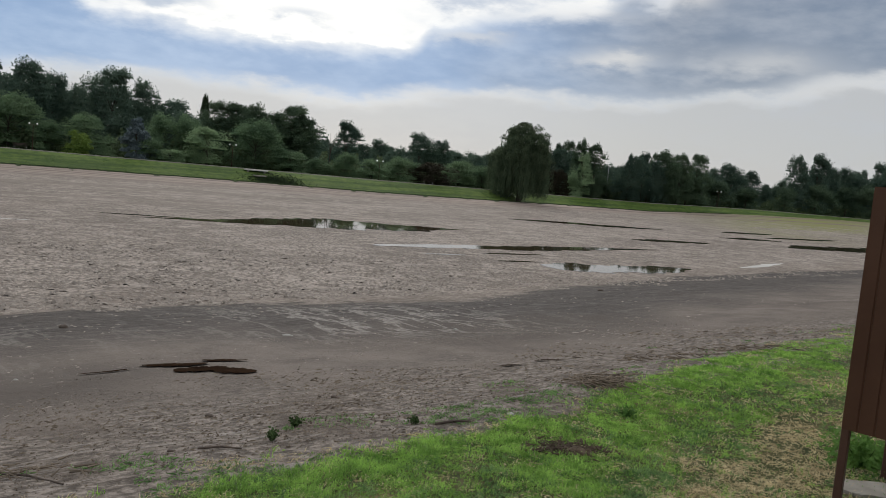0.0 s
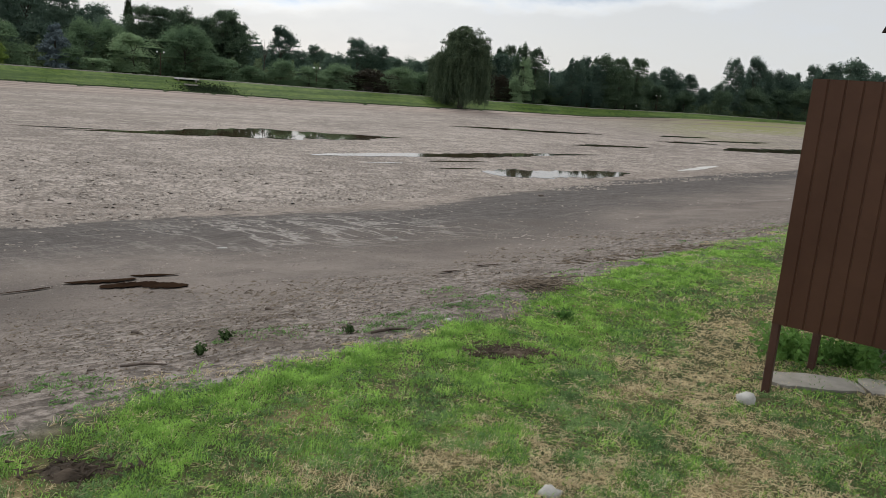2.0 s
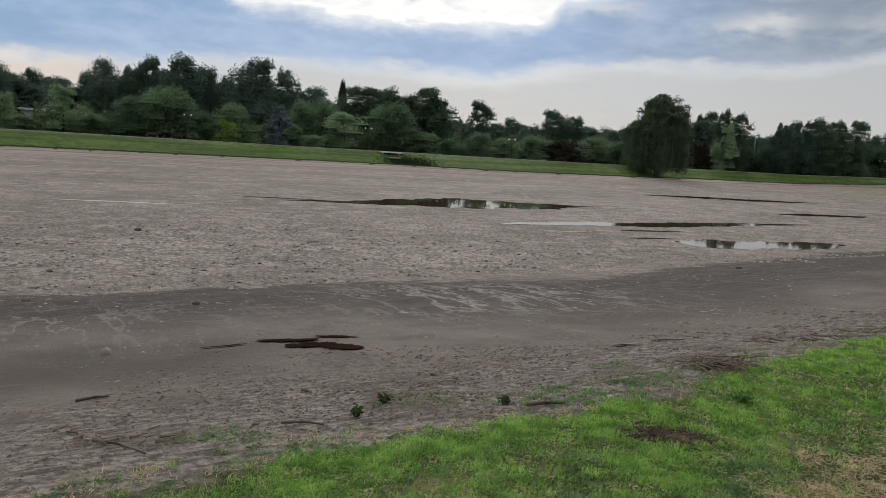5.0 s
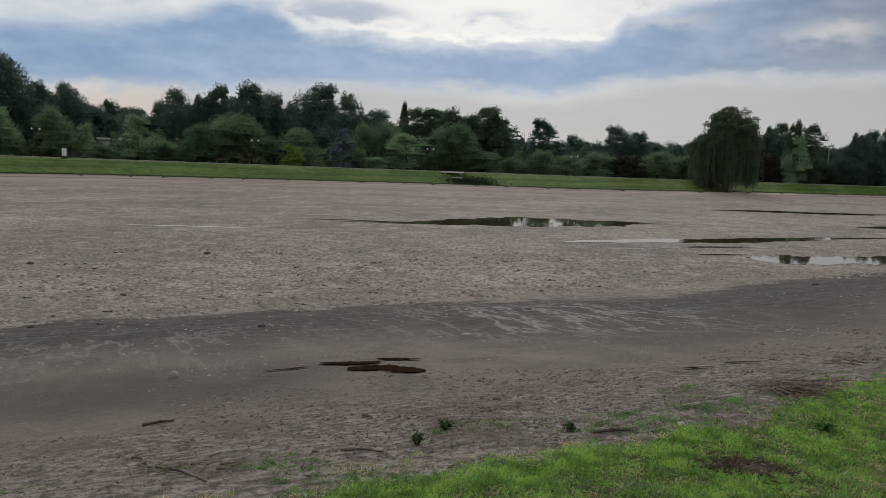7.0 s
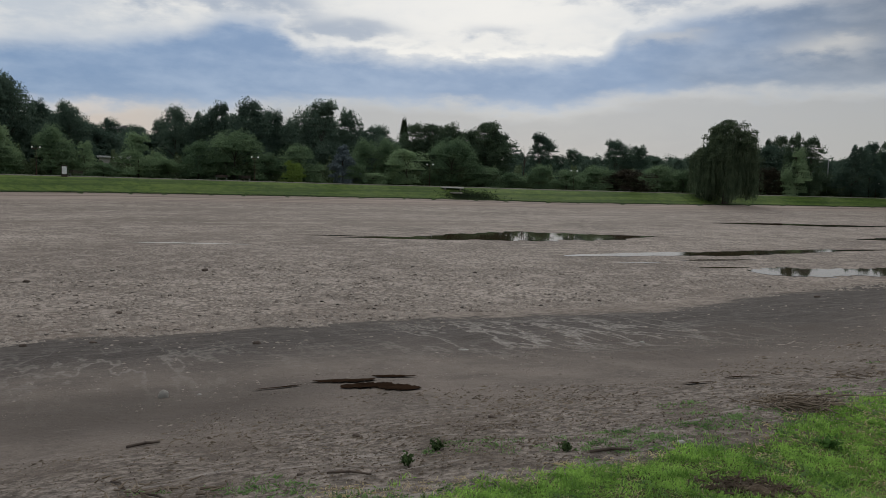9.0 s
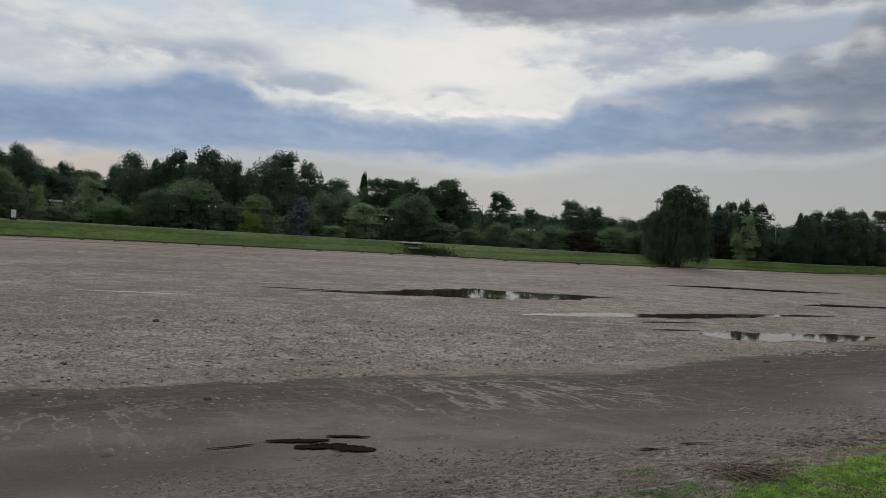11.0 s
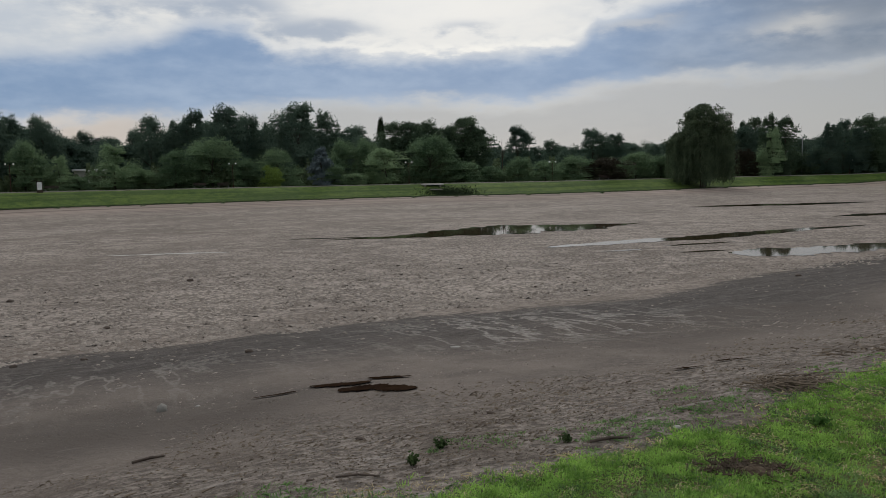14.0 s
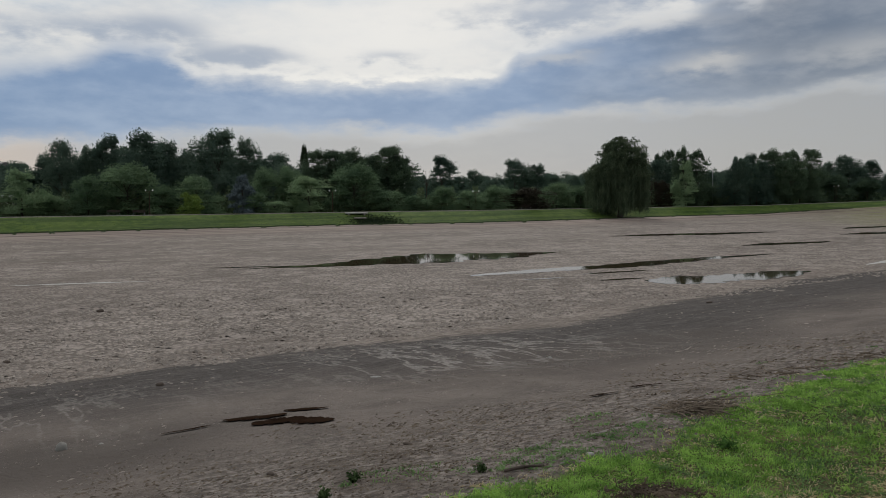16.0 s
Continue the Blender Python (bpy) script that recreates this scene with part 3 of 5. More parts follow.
puddle(5.6, 78.5, 24.0, 86.5, 1.9, 4)
puddle(14.0, 60.6, 22.4, 66.2, 1.0, 5)
puddle(27.4, 78.8, 36.0, 83.5, 1.3, 6)
# two thin streaks in an opaque pale colour instead of water
puddle(-24.6, 31.8, -18.6, 34.0, 0.24, 7, material="silt", label="thin pale streak on the lake bed", name="pale_streak")
puddle(16.0, 42.4, 21.4, 49.2, 0.32, 8, material="silt", label="thin pale streak on the lake bed", name="pale_streak")
puddle(33.0, 94.0, 43.0, 103.0, 1.3, 9)
puddle(36.0, 88.0, 51.0, 101.0, 1.1, 10)
puddle(31.0, 70.5, 54.0, 88.0, 3.2, 11, label="wide shallow dark puddle near the far shore")


# ---- trees of the far bank ----
def clump_leaves(centres, radii, per, size, rng, flatten=0.9, loose=0.55):
    """Small leaf sprays over the outside of many clumps."""
    c = np.repeat(centres, per, 0)
    rr = np.repeat(radii, per)
    d = rng.normal(size=c.shape)
    d /= np.linalg.norm(d, axis=1)[:, None]
    d[:, 2] = np.abs(d[:, 2]) * 0.55 + d[:, 2] * 0.45
    pos = c + d * (rr * rng.uniform(0.45, 1.1, len(rr)))[:, None] * np.array((1, 1, flatten))
    nor = d + loose * rng.normal(size=d.shape)
    return sprays(pos, nor, size, rng)


def sprays(pos, nor, size, rng, droop=0.0):
    nor = nor / np.linalg.norm(nor, axis=1)[:, None]
    t = np.cross(nor, rng.normal(size=nor.shape))
    t /= np.linalg.norm(t, axis=1)[:, None] + 1e-9
    if droop:
        t = t * (1 - droop) + np.array((0, 0, -droop))
        t /= np.linalg.norm(t, axis=1)[:, None]
    b = np.cross(nor, t)
    sz = size * rng.uniform(0.6, 1.4, len(pos))[:, None]
    q = np.stack([pos - t * sz, pos + b * sz * 0.55 + nor * sz * 0.15, pos + t * sz, pos - b * sz * 0.55 + nor * sz * 0.15], 1)
    return q.reshape(-1, 3), np.arange(len(pos) * 4).reshape(-1, 4)


SHAPES = {  # kind: clumps, sprays per clump, spray size, clump radius, bottom of crown
    "broad": (140, 200, 0.013, 0.15, 0.04),
    "back": (100, 110, 0.022, 0.18, 0.0),
    "poplar": (130, 190, 0.013, 0.14, 0.0),
    "bush": (26, 900, 0.016, 0.24, 0.0),
    "thicket": (24, 800, 0.017, 0.25, 0.0),
    "light": (34, 520, 0.017, 0.19, 0.0),
    "bright": (40, 260, 0.026, 0.18, 0.0),
    "russet": (60, 160, 0.024, 0.2, 0.0),
    "spruce": (110, 110, 0.02, 0.09, 0.0),
    "column": (90, 80, 0.035, 0.22, 0.03),
}
NAMES = {"back": ("forest_tree", "dark broadleaf tree deep in the far wood"), "broad": ("broadleaf_tree", "tall dark-green broadleaf tree in the far wood"), "poplar": ("poplar_tree", "narrow upright dark-green poplar on the far bank"),
         "thicket": ("thicket_shrub", "dark-green rounded shrub at the foot of the poplars"), "bush": ("shrub", "dense rounded green shrub on the far bank"), "light": ("young_tree", "pale-green young tree in front of the wood"),
         "bright": ("yellow_shrub", "yellow-green shrub on the far bank"), "russet": ("russet_shrub", "dark reddish-brown dense shrub by the path"),
         "spruce": ("spruce_tree", "blue-grey conical spruce among green shrubs"), "column": ("column_poplar", "thin dark columnar poplar above the wood")}


def tree_shape(kind, seed):
    """A tree one unit high and one unit wide: trunk, limbs and crown."""
    rng = np.random.default_rng(seed)
    clumps, per, size, crad, low = SHAPES[kind]
    cs, rs = [], []
    lobes = rng.normal(size=(5, 2)) * 0.16
    while len(cs) < clumps:
        z = rng.uniform(low, 0.95)
        k = (z - low) / (1 - low)
        if kind in ("spruce",):
            w = 0.46 * (1 - k) ** 0.9 + 0.02
        elif kind == "column":
            w = 0.40 * min(1, 6 * (1 - k)) * min(1, 4 * k + 0.4)
        elif kind == "poplar":
            w = 0.44 * math.sin(math.pi * min(1, (k * 0.85 + 0.13))) ** 0.7
        elif kind in ("bush", "thicket", "russet", "bright"):
            w = 0.46 * math.sqrt(max(0.0, 1 - k ** 2.2))
        else:
            w = 0.46 * math.sin(math.pi * min(1, k * 0.72 + 0.26)) ** 0.7
        th = rng.uniform(0, 6.283)
        d = w * math.sqrt(rng.uniform(0.0, 1.0)) * (1 + 0.3 * math.sin(3 * th + seed) * rng.uniform(0, 1))
        lx, ly = (np.interp(k * 4, range(5), lobes[:, q]) * (0.6 if kind == "broad" else 0.25) for q in (0, 1))
        cs.append((d * math.cos(th) + lx, d * math.sin(th) + ly, z))
        rs.append(crad * rng.uniform(0.55, 1.2) * (0.75 if k > 0.8 else 1))
    cs, rs = np.array(cs), np.array(rs)
    base = new(NAMES[kind][0])
    tagged(base, NAMES[kind][1], "tree" if kind in ("broad", "back", "poplar", "spruce", "column", "light") else "shrub", group="wood on the far bank")
    bm = bmesh.new()
    top = 0.8 if kind in ("spruce", "column", "poplar") else 0.55
    pts = [Vector((0.012 * math.sin(3 * q + seed), 0.012 * math.cos(2 * q + seed), -0.03 + (top + 0.03) * q / 4)) for q in range(5)]
    for q in range(4):
        tube(bm, pts[q], pts[q + 1], 0.022 * (1 - 0.2 * q), 0.022 * (1 - 0.2 * (q + 1)), 7)
    for c in cs[rng.permutation(len(cs))[:16]]:
        if c[2] > 0.25:
            tube(bm, (0, 0, c[2] * 0.6), c, 0.008, 0.002, 5)
    part("trunk", bm, "bark", base)
    v, f = clump_leaves(cs, rs, per, size, rng, flatten=1.35 if kind in ("bush", "thicket", "light", "russet", "bright") else 1.0, loose=1.6)
    raw("crown", v, f, {"back": "broad", "thicket": "poplar"}.get(kind, kind), base)
    return base


STOCK = {}
TREE_COUNT = [0]


def tree(kind, az, r, h, w):
    """Plants a tree of that height and width at a bearing and distance from the viewpoint."""
    TREE_COUNT[0] += 1
    n = TREE_COUNT[0]
    many = {"broad": 4, "back": 2, "poplar": 3, "bush": 3, "light": 2}.get(kind, 1)
    key = (kind, n % many)
    x, y = spot(az, r)
    g = ground_at(x, y) - 0.1
    wide = {"poplar": 1.3, "back": 1.4, "broad": 1.2}.get(kind, 1.12)
    m = pose(x, y, g, 0, 0, (n * 77) % 360) @ Matrix.Diagonal((w * wide, w * wide, h - g, 1))
    if key not in STOCK:
        STOCK[key] = tree_shape(kind, 11 + n)
        STOCK[key].matrix_basis = m
        return STOCK[key]
    ob = STOCK[key]
    made = copy_thing(ob, m)
    made.matrix_basis = m
    return made


tree("broad", -44.6, 141, 15.1, 7.6)
tree("broad", -42.6, 146, 12.2, 5.5)
tree("broad", -41.0, 151, 12.8, 6.2)
tree("broad", -38.9, 192, 13.1, 6.6)
tree("broad", -36.8, 197, 11.4, 10.8)
tree("broad", -35.3, 167, 11.4, 5.1)
tree("broad", -34.3, 146, 12.7, 5.8)
tree("broad", -32.9, 150, 12.2, 6.5)
tree("broad", -31.3, 148, 13.6, 5.2)
tree("broad", -29.3, 144, 14.2, 7.7)
tree("broad", -27.8, 148, 13.0, 5.6)
tree("broad", -26.4, 153, 12.0, 4.2)
tree("broad", -24.2, 148, 14.8, 9.1)
tree("broad", -22.5, 151, 13.8, 5.2)
tree("broad", -20.7, 165, 11.9, 10.4)
tree("broad", -19.5, 156, 9.7, 6.1)
tree("column", -18.15, 176, 13.6, 1.9)
tree("poplar", -17.3, 155, 12.1, 7.1)
tree("poplar", -16.0, 153, 11.8, 7.7)
tree("poplar", -14.8, 156, 12.1, 6.4)
tree("poplar", -13.3, 154, 11.0, 7.1)
tree("poplar", -12.1, 152, 12.4, 7.0)
tree("poplar", -11.4, 153, 10.8, 7.0)
tree("broad", -9.4, 318, 13.4, 9.0)
tree("broad", -8.17, 188, 12.4, 6.6)
tree("broad", -6.7, 318, 12.2, 10.8)
tree("broad", -5.6, 205, 9.9, 5.7)
tree("broad", -4.3, 160, 6.3, 5.4)
tree("broad", -2.7, 248, 14.5, 9.7)
tree("broad", -0.9, 251, 13.2, 9.0)
tree("broad", 0.4, 170, 6.9, 5.0)
tree("broad", 1.5, 170, 7.0, 5.4)
tree("poplar", 7.6, 210, 13.4, 4.1)
tree("poplar", 8.4, 214, 14.4, 4.6)
tree("poplar", 9.3, 169, 12.0, 4.1)
tree("poplar", 10.2, 170, 11.6, 4.4)
tree("light", 9.4, 167, 8.7, 4.4)
tree("broad", 11.1, 198, 8.0, 4.0)
tree("broad", 12.0, 196, 8.1, 3.4)
tree("broad", 12.7, 178, 10.4, 5.3)
tree("broad", 13.7, 184, 10.9, 4.6)
tree("broad", 14.5, 187, 9.8, 4.1)
tree("broad", 13.7, 202, 9.9, 6.7)
tree("poplar", 15.1, 191, 12.2, 7.4)
tree("poplar", 16.2, 196, 12.3, 6.3)
tree("poplar", 17.4, 202, 12.7, 6.0)
tree("broad", 18.3, 221, 10.4, 5.1)
tree("broad", 19.7, 225, 12.3, 7.7)
tree("broad", 20.9, 232, 10.6, 6.5)
tree("broad", 21.9, 240, 7.7, 4.7)
tree("broad", 23.0, 260, 10.0, 5.7)
tree("broad", 24.1, 241, 16.9, 5.9)
tree("broad", 25.1, 249, 17.3, 7.3)
tree("broad", 26.1, 257, 14.1, 6.1)
tree("broad", 26.8, 284, 16.3, 5.9)
tree("broad", 27.8, 291, 16.5, 9.3)
tree("broad", 28.8, 293, 18.5, 8.0)
tree("broad", 30.1, 290, 19.6, 9.2)
tree("light", -44.8, 128, 6.7, 4.0)
tree("bush", -42.1, 130, 6.7, 5.6)
tree("light", -40.1, 129, 5.0, 3.4)
tree("bush", -38.9, 128, 2.0, 4.4)
tree("light", -36.7, 130, 6.6, 6.1)
tree("bush", -34.8, 130, 2.9, 4.4)
tree("bush", -32.8, 131, 5.5, 5.3)
tree("bush", -30.3, 133, 7.3, 9.4)
tree("bush", -28.2, 132, 4.1, 5.1)
tree("bush", -25.8, 132, 5.5, 6.5)
tree("bright", -26.2, 128, 3.3, 3.5)
tree("bush", -21.7, 127.5, 2.9, 3.8)
tree("spruce", -22.6, 128.5, 6.3, 6.2)
tree("bush", -20.9, 137, 6.9, 5.6)
tree("bush", -19.1, 139, 7.0, 5.7)
tree("light", -17.9, 134, 5.7, 8.1)
tree("bush", -14.6, 138, 7.5, 8.7)
tree("light", -20.4, 130, 1.8, 5.3)
tree("bush", -12.1, 138, 3.2, 7.4)
tree("bush", -10.2, 137, 2.4, 5.2)
tree("bush", -8.1, 135, 3.6, 4.6)
tree("bush", -6.1, 134, 3.0, 5.4)
tree("bush", -4.0, 139, 3.8, 6.4)
tree("russet", -1.8, 139, 3.6, 7.5)
tree("bush", 0.3, 146, 4.2, 6.9)
tree("bush", 2.1, 150, 3.8, 5.6)
tree("russet", 7.6, 170, 5.1, 5.5)
tree("thicket", 9.0, 175, 4.8, 6.5)
tree("thicket", 10.9, 181, 4.4, 6.0)
tree("thicket", 12.4, 184, 4.8, 6.4)
tree("thicket", 14.1, 190, 5.4, 6.4)
tree("thicket", 14.8, 192, 6.3, 7.5)
tree("thicket", 16.8, 201, 6.1, 7.7)
tree("thicket", 18.9, 210, 6.2, 7.9)
tree("thicket", 20.8, 218, 5.2, 6.8)
tree("thicket", 23.3, 231, 6.4, 5.7)
tree("thicket", 25.2, 240, 7.8, 7.6)
tree("thicket", 27.0, 249, 8.3, 7.7)
tree("thicket", 28.6, 252, 8.7, 8.8)
tree("thicket", 30.5, 254, 9.9, 9.2)
tree("back", -50.0, 165, 9.7, 8.9)
tree("back", -48.8, 159, 9.3, 8.9)
tree("back", -47.5, 162, 9.5, 7.6)
tree("back", -46.2, 171, 15.7, 7.5)
tree("back", -45.0, 166, 15.3, 6.6)
tree("back", -43.8, 170, 12.2, 7.8)
tree("back", -42.5, 164, 11.8, 8.5)
tree("back", -41.2, 164, 11.8, 7.6)
tree("back", -40.0, 161, 9.8, 7.5)
tree("back", -38.8, 163, 8.4, 7.2)
tree("back", -37.5, 173, 8.8, 7.2)
tree("back", -36.2, 168, 8.6, 9.0)
tree("back", -35.0, 176, 9.0, 8.3)
tree("back", -33.8, 169, 10.1, 7.2)
tree("back", -32.5, 163, 11.4, 8.9)
tree("back", -31.2, 169, 11.8, 6.8)
tree("back", -30.0, 171, 13.5, 8.4)
tree("back", -28.8, 171, 12.9, 8.8)
tree("back", -27.5, 162, 11.0, 7.8)
tree("back", -26.2, 169, 11.4, 6.7)
tree("back", -25.0, 172, 11.7, 8.6)
tree("back", -23.8, 172, 13.5, 7.2)
tree("back", -22.5, 177, 11.0, 7.8)
tree("back", -21.2, 172, 9.2, 8.4)
tree("back", -20.0, 166, 9.0, 8.5)
tree("back", -18.8, 176, 9.4, 8.5)
tree("back", -17.5, 168, 9.0, 8.5)
tree("back", -16.2, 168, 11.2, 6.7)
tree("back", -15.0, 180, 11.1, 8.7)
tree("back", -13.8, 181, 11.1, 7.7)
tree("back", -12.5, 171, 10.4, 6.5)
tree("back", -11.2, 177, 10.7, 8.3)
tree("back", -10.0, 350, 12.8, 11.5)
tree("back", -8.8, 340, 12.4, 13.0)
tree("back", -7.5, 350, 11.7, 14.2)
tree("back", -6.2, 339, 11.2, 12.3)
tree("back", -5.0, 353, 13.4, 12.2)
tree("back", -3.8, 350, 13.3, 10.6)
tree("back", -2.5, 353, 13.4, 14.1)
tree("back", -1.2, 358, 14.2, 13.9)
tree("back", 0.0, 357, 14.1, 11.4)
tree("back", 1.2, 361, 14.3, 11.2)
tree("back", 2.5, 195, 8.1, 6.7)
tree("back", 3.8, 199, 11.5, 6.9)
tree("back", 5.0, 196, 11.3, 7.3)
tree("back", 6.2, 206, 11.8, 6.9)
tree("back", 7.5, 205, 11.4, 6.5)
tree("back", 8.8, 207, 11.3, 7.6)
tree("back", 10.0, 208, 8.5, 8.1)
tree("back", 11.2, 216, 8.8, 8.3)
tree("back", 12.5, 225, 9.0, 7.6)
tree("back", 13.8, 232, 9.8, 8.1)
tree("back", 15.0, 236, 9.9, 7.4)
tree("back", 16.2, 237, 12.7, 7.0)
tree("back", 17.5, 250, 10.1, 7.1)
tree("back", 18.8, 243, 9.9, 6.7)
tree("back", 20.0, 249, 9.8, 8.4)
tree("back", 21.2, 262, 7.3, 6.8)
tree("back", 22.5, 262, 7.3, 7.6)
tree("back", 23.8, 273, 9.1, 7.6)
tree("back", 25.0, 278, 13.2, 8.6)
tree("back", 26.2, 287, 13.6, 7.4)
tree("back", 27.5, 286, 13.6, 7.4)
tree("back", 28.8, 283, 13.9, 7.0)
tree("back", 30.0, 287, 15.8, 7.3)
tree("back", 31.2, 290, 17.0, 7.9)
tree("back", 32.5, 303, 16.9, 8.4)
tree("back", 33.8, 302, 16.8, 8.4)
tree("back", 35.0, 300, 16.8, 8.8)
for far_az in (-52, -50.5, -49, -47.5, -46.2):
    tree("broad", far_az, 138 + (far_az * 7) % 9, 13.5 + (far_az * 13) % 3, 9)
    tree("bush", far_az + 0.6, 127, 4.5 + (far_az * 5) % 3, 6)
for far_az in (31.2, 32.4, 33.7, 35.0, 36.5, 38.0):
    tree("broad", far_az, 275 + (far_az * 7) % 12, 17 + (far_az * 11) % 4, 13)
    tree("bush", far_az, 262, 8, 12)


def willow(az, r, h, w):
    x, y = spot(az, r)
    g = ground_at(x, y) - 0.1
    rng = np.random.default_rng(5)
    base = new("weeping_willow")
    base.matrix_basis = pose(x, y, g)
    tagged(base, "large weeping willow with hanging branches at the far water's edge", "tree")
    bm = bmesh.new()
    tube(bm, (0, 0, -0.3), (0.3, 0, h * 0.3), 0.55, 0.42, 10)
    forks = []
    for k in range(9):
        th = k * 2.4
        e = (0.3 + math.cos(th) * w * 0.25, math.sin(th) * w * 0.25, h * rng.uniform(0.62, 0.85))
        tube(bm, (0.3, 0, h * 0.28), e, 0.24, 0.06, 7)
        forks.append(e)
    part("trunk", bm, "bark", base)
    # a high rounded crown above a wider lower skirt
    cs, rs = [], []
    while len(cs) < 230:
        u = rng.normal(size=3)
        u = u / np.linalg.norm(u) * rng.uniform(0.45, 1.0) ** 0.5
        th = math.atan2(u[1], u[0])
        lump = 0.88 + 0.13 * math.sin(3 * th + 1.0) + 0.12 * math.sin(5 * th + u[2] * 6)
        if len(cs) < 120:
            p = (u[0] * w * 0.32 * lump + 0.5, u[1] * w * 0.32 * lump, h * (0.735 + 0.225 * u[2]))
        else:
            p = (u[0] * w * 0.43 * lump - 0.5, u[1] * w * 0.40 * lump, h * (0.53 + 0.13 * u[2]))
        cs.append(p)
        rs.append(rng.uniform(0.5, 1.1))
    v1, f1 = clump_leaves(np.array(cs), np.array(rs), 170, 0.125, rng, loose=1.4)
    raw("crown", v1, f1, "willow", base)
    # hanging branches in curtains of uneven length
    pos, nor = [], []
    for k in range(2300):
        c = cs[rng.integers(len(cs))]
        th = math.atan2(c[1], c[0]) + rng.normal() * 0.12
        d = math.hypot(c[0], c[1]) + rng.uniform(0.0, 0.8)
        start = c[2]
        length = h * rng.uniform(0.3, 0.75) * (0.85 + 0.3 * math.sin(4.0 * th + 0.4))
        stop = max(h * (0.03 + 0.035 * (1 + math.sin(5.0 * th))) + 0.9 * rng.uniform() ** 2, start - max(length, 1.0))
        sway = rng.uniform(-0.35, 0.35, 2)
        for z in np.arange(stop, start, 0.24):
            q = (start - z) / h
            pos.append((d * math.cos(th) + sway[0] * q + 0.07 * rng.normal(), d * math.sin(th) + sway[1] * q + 0.07 * rng.normal(), z))
            nor.append((math.cos(th) + 1.3 * rng.normal(), math.sin(th) + 1.3 * rng.normal(), 0.3 + 0.8 * rng.normal()))
    v, f = sprays(np.array(pos), np.array(nor), 0.13, rng, droop=0.75)
    raw("hanging_foliage", v, f, "willow", base)


willow(4.9, 142, 14.9, 14.4)


def undergrowth():
    """Low thicket that closes the foot of the wood."""
    rng = np.random.default_rng(77)
    n = 42000
    az = rng.uniform(-55, 38, n)
    r = ease(az, BANK_R) + 10 + rng.uniform(9, 30, n)
    x, y = r * np.sin(np.radians(az)), r * np.cos(np.radians(az))
    tall = 2.6 + 1.2 * np.sin(az * 3.1) + 0.8 * np.sin(az * 7.7 + 1) + 0.5 * np.sin(az * 17.0)
    pos = np.stack([x, y, height(x, y) + np.maximum(tall, 0.8) * rng.uniform(0, 1, n)], -1)
    v, f = sprays(pos, rng.normal(size=(n, 3)), 0.34, rng)
    tagged(raw("undergrowth", v, f, "under"), "dark green thicket at the foot of the wood", "undergrowth", kind="stuff")


undergrowth()


# ---- path, lamps and small things along the far bank ----
def build_path():
    azs = np.arange(-58, 42, 0.8)
    bm = bmesh.new()
    rows = []
    for az in azs:
        rb = float(ease(az, BANK_R))
        ring = []
        for r, dz in ((rb + 9.2, -0.05), (rb + 9.25, 0.09), (rb + 11.6, 0.1), (rb + 11.65, -0.05)):
            x, y = spot(az, r)
            ring.append(bm.verts.new((x, y, float(ease(az, BANK_TOP)) + dz)))
        rows.append(ring)
    for p, q in zip(rows, rows[1:]):
        for k in range(3):
            bm.faces.new((p[k], q[k], q[k + 1], p[k + 1]))
    bmesh.ops.recalc_face_normals(bm, faces=bm.faces)
    tagged(part("path", bm, "concrete"), "pale paved path along the top of the far bank", "path", kind="structure")


build_path()


def street_lamp(az, h, behind=4.0):
    x, y = spot(az, float(ease(az, BANK_R)) + 10 + behind)
    g = ground_at(x, y)
    base = new("street_lamp")
    base.matrix_basis = pose(x, y, g, 0, 0, -az)
    tagged(base, "street lamp with two white globes on a dark pole", "lamp", group="lamps along the path")
    hh = h - g
    bm = bmesh.new()
    tube(bm, (0, 0, -0.1), (0, 0, 0.5), 0.1, 0.08, 10)
    tube(bm, (0, 0, 0.5), (0, 0, hh - 0.25), 0.05, 0.04, 10)
    part("pole", bm, "brown_post", base)
    bm = bmesh.new()
    tube(bm, (-0.5, 0, hh - 0.3), (0.5, 0, hh - 0.3), 0.03, 0.03, 8)
    part("arm", bm, "brown_post", base)
    for sx in (-0.5, 0.5):
        bm = bmesh.new()
        made = bmesh.ops.create_uvsphere(bm, u_segments=14, v_segments=10, radius=0.13)["verts"]
        bmesh.ops.translate(bm, verts=made, vec=(sx, 0, hh - 0.08))
        for f in bm.faces:
            f.smooth = True
        part("globe", bm, "globe", base, "white glass globe")


for az, h in ((-42.95, 4.15), (-28.9, 3.9), (-16.2, 3.7), (-5.6, 3.3), (9.1, 3.2), (14.1, 2.9), (19.0, 4.2)):
    street_lamp(az, h)


def bank_cabinet():
    x, y = spot(-41.3, 119.2)
    g = ground_at(x, y)
    base = new("info_pillar")
    base.matrix_basis = pose(x, y, g, 0, 0, 41)
    tagged(base, "dark upright cabinet with a white front panel beside the path", "cabinet")
    part("body", box(bmesh.new(), 0, 0, -0.1, 0.75, 0.5, 1.6, bevel=0.03), "dark_wood", base)
    part("top_panel", box(bmesh.new(), 0, -0.27, 0.35, 0.60, 0.05, 1.05, bevel=0.01), "white", base, "white panel")
    part("cap", box(bmesh.new(), 0, 0, 1.5, 0.8, 0.56, 0.07, bevel=0.02), "dark_wood", base)


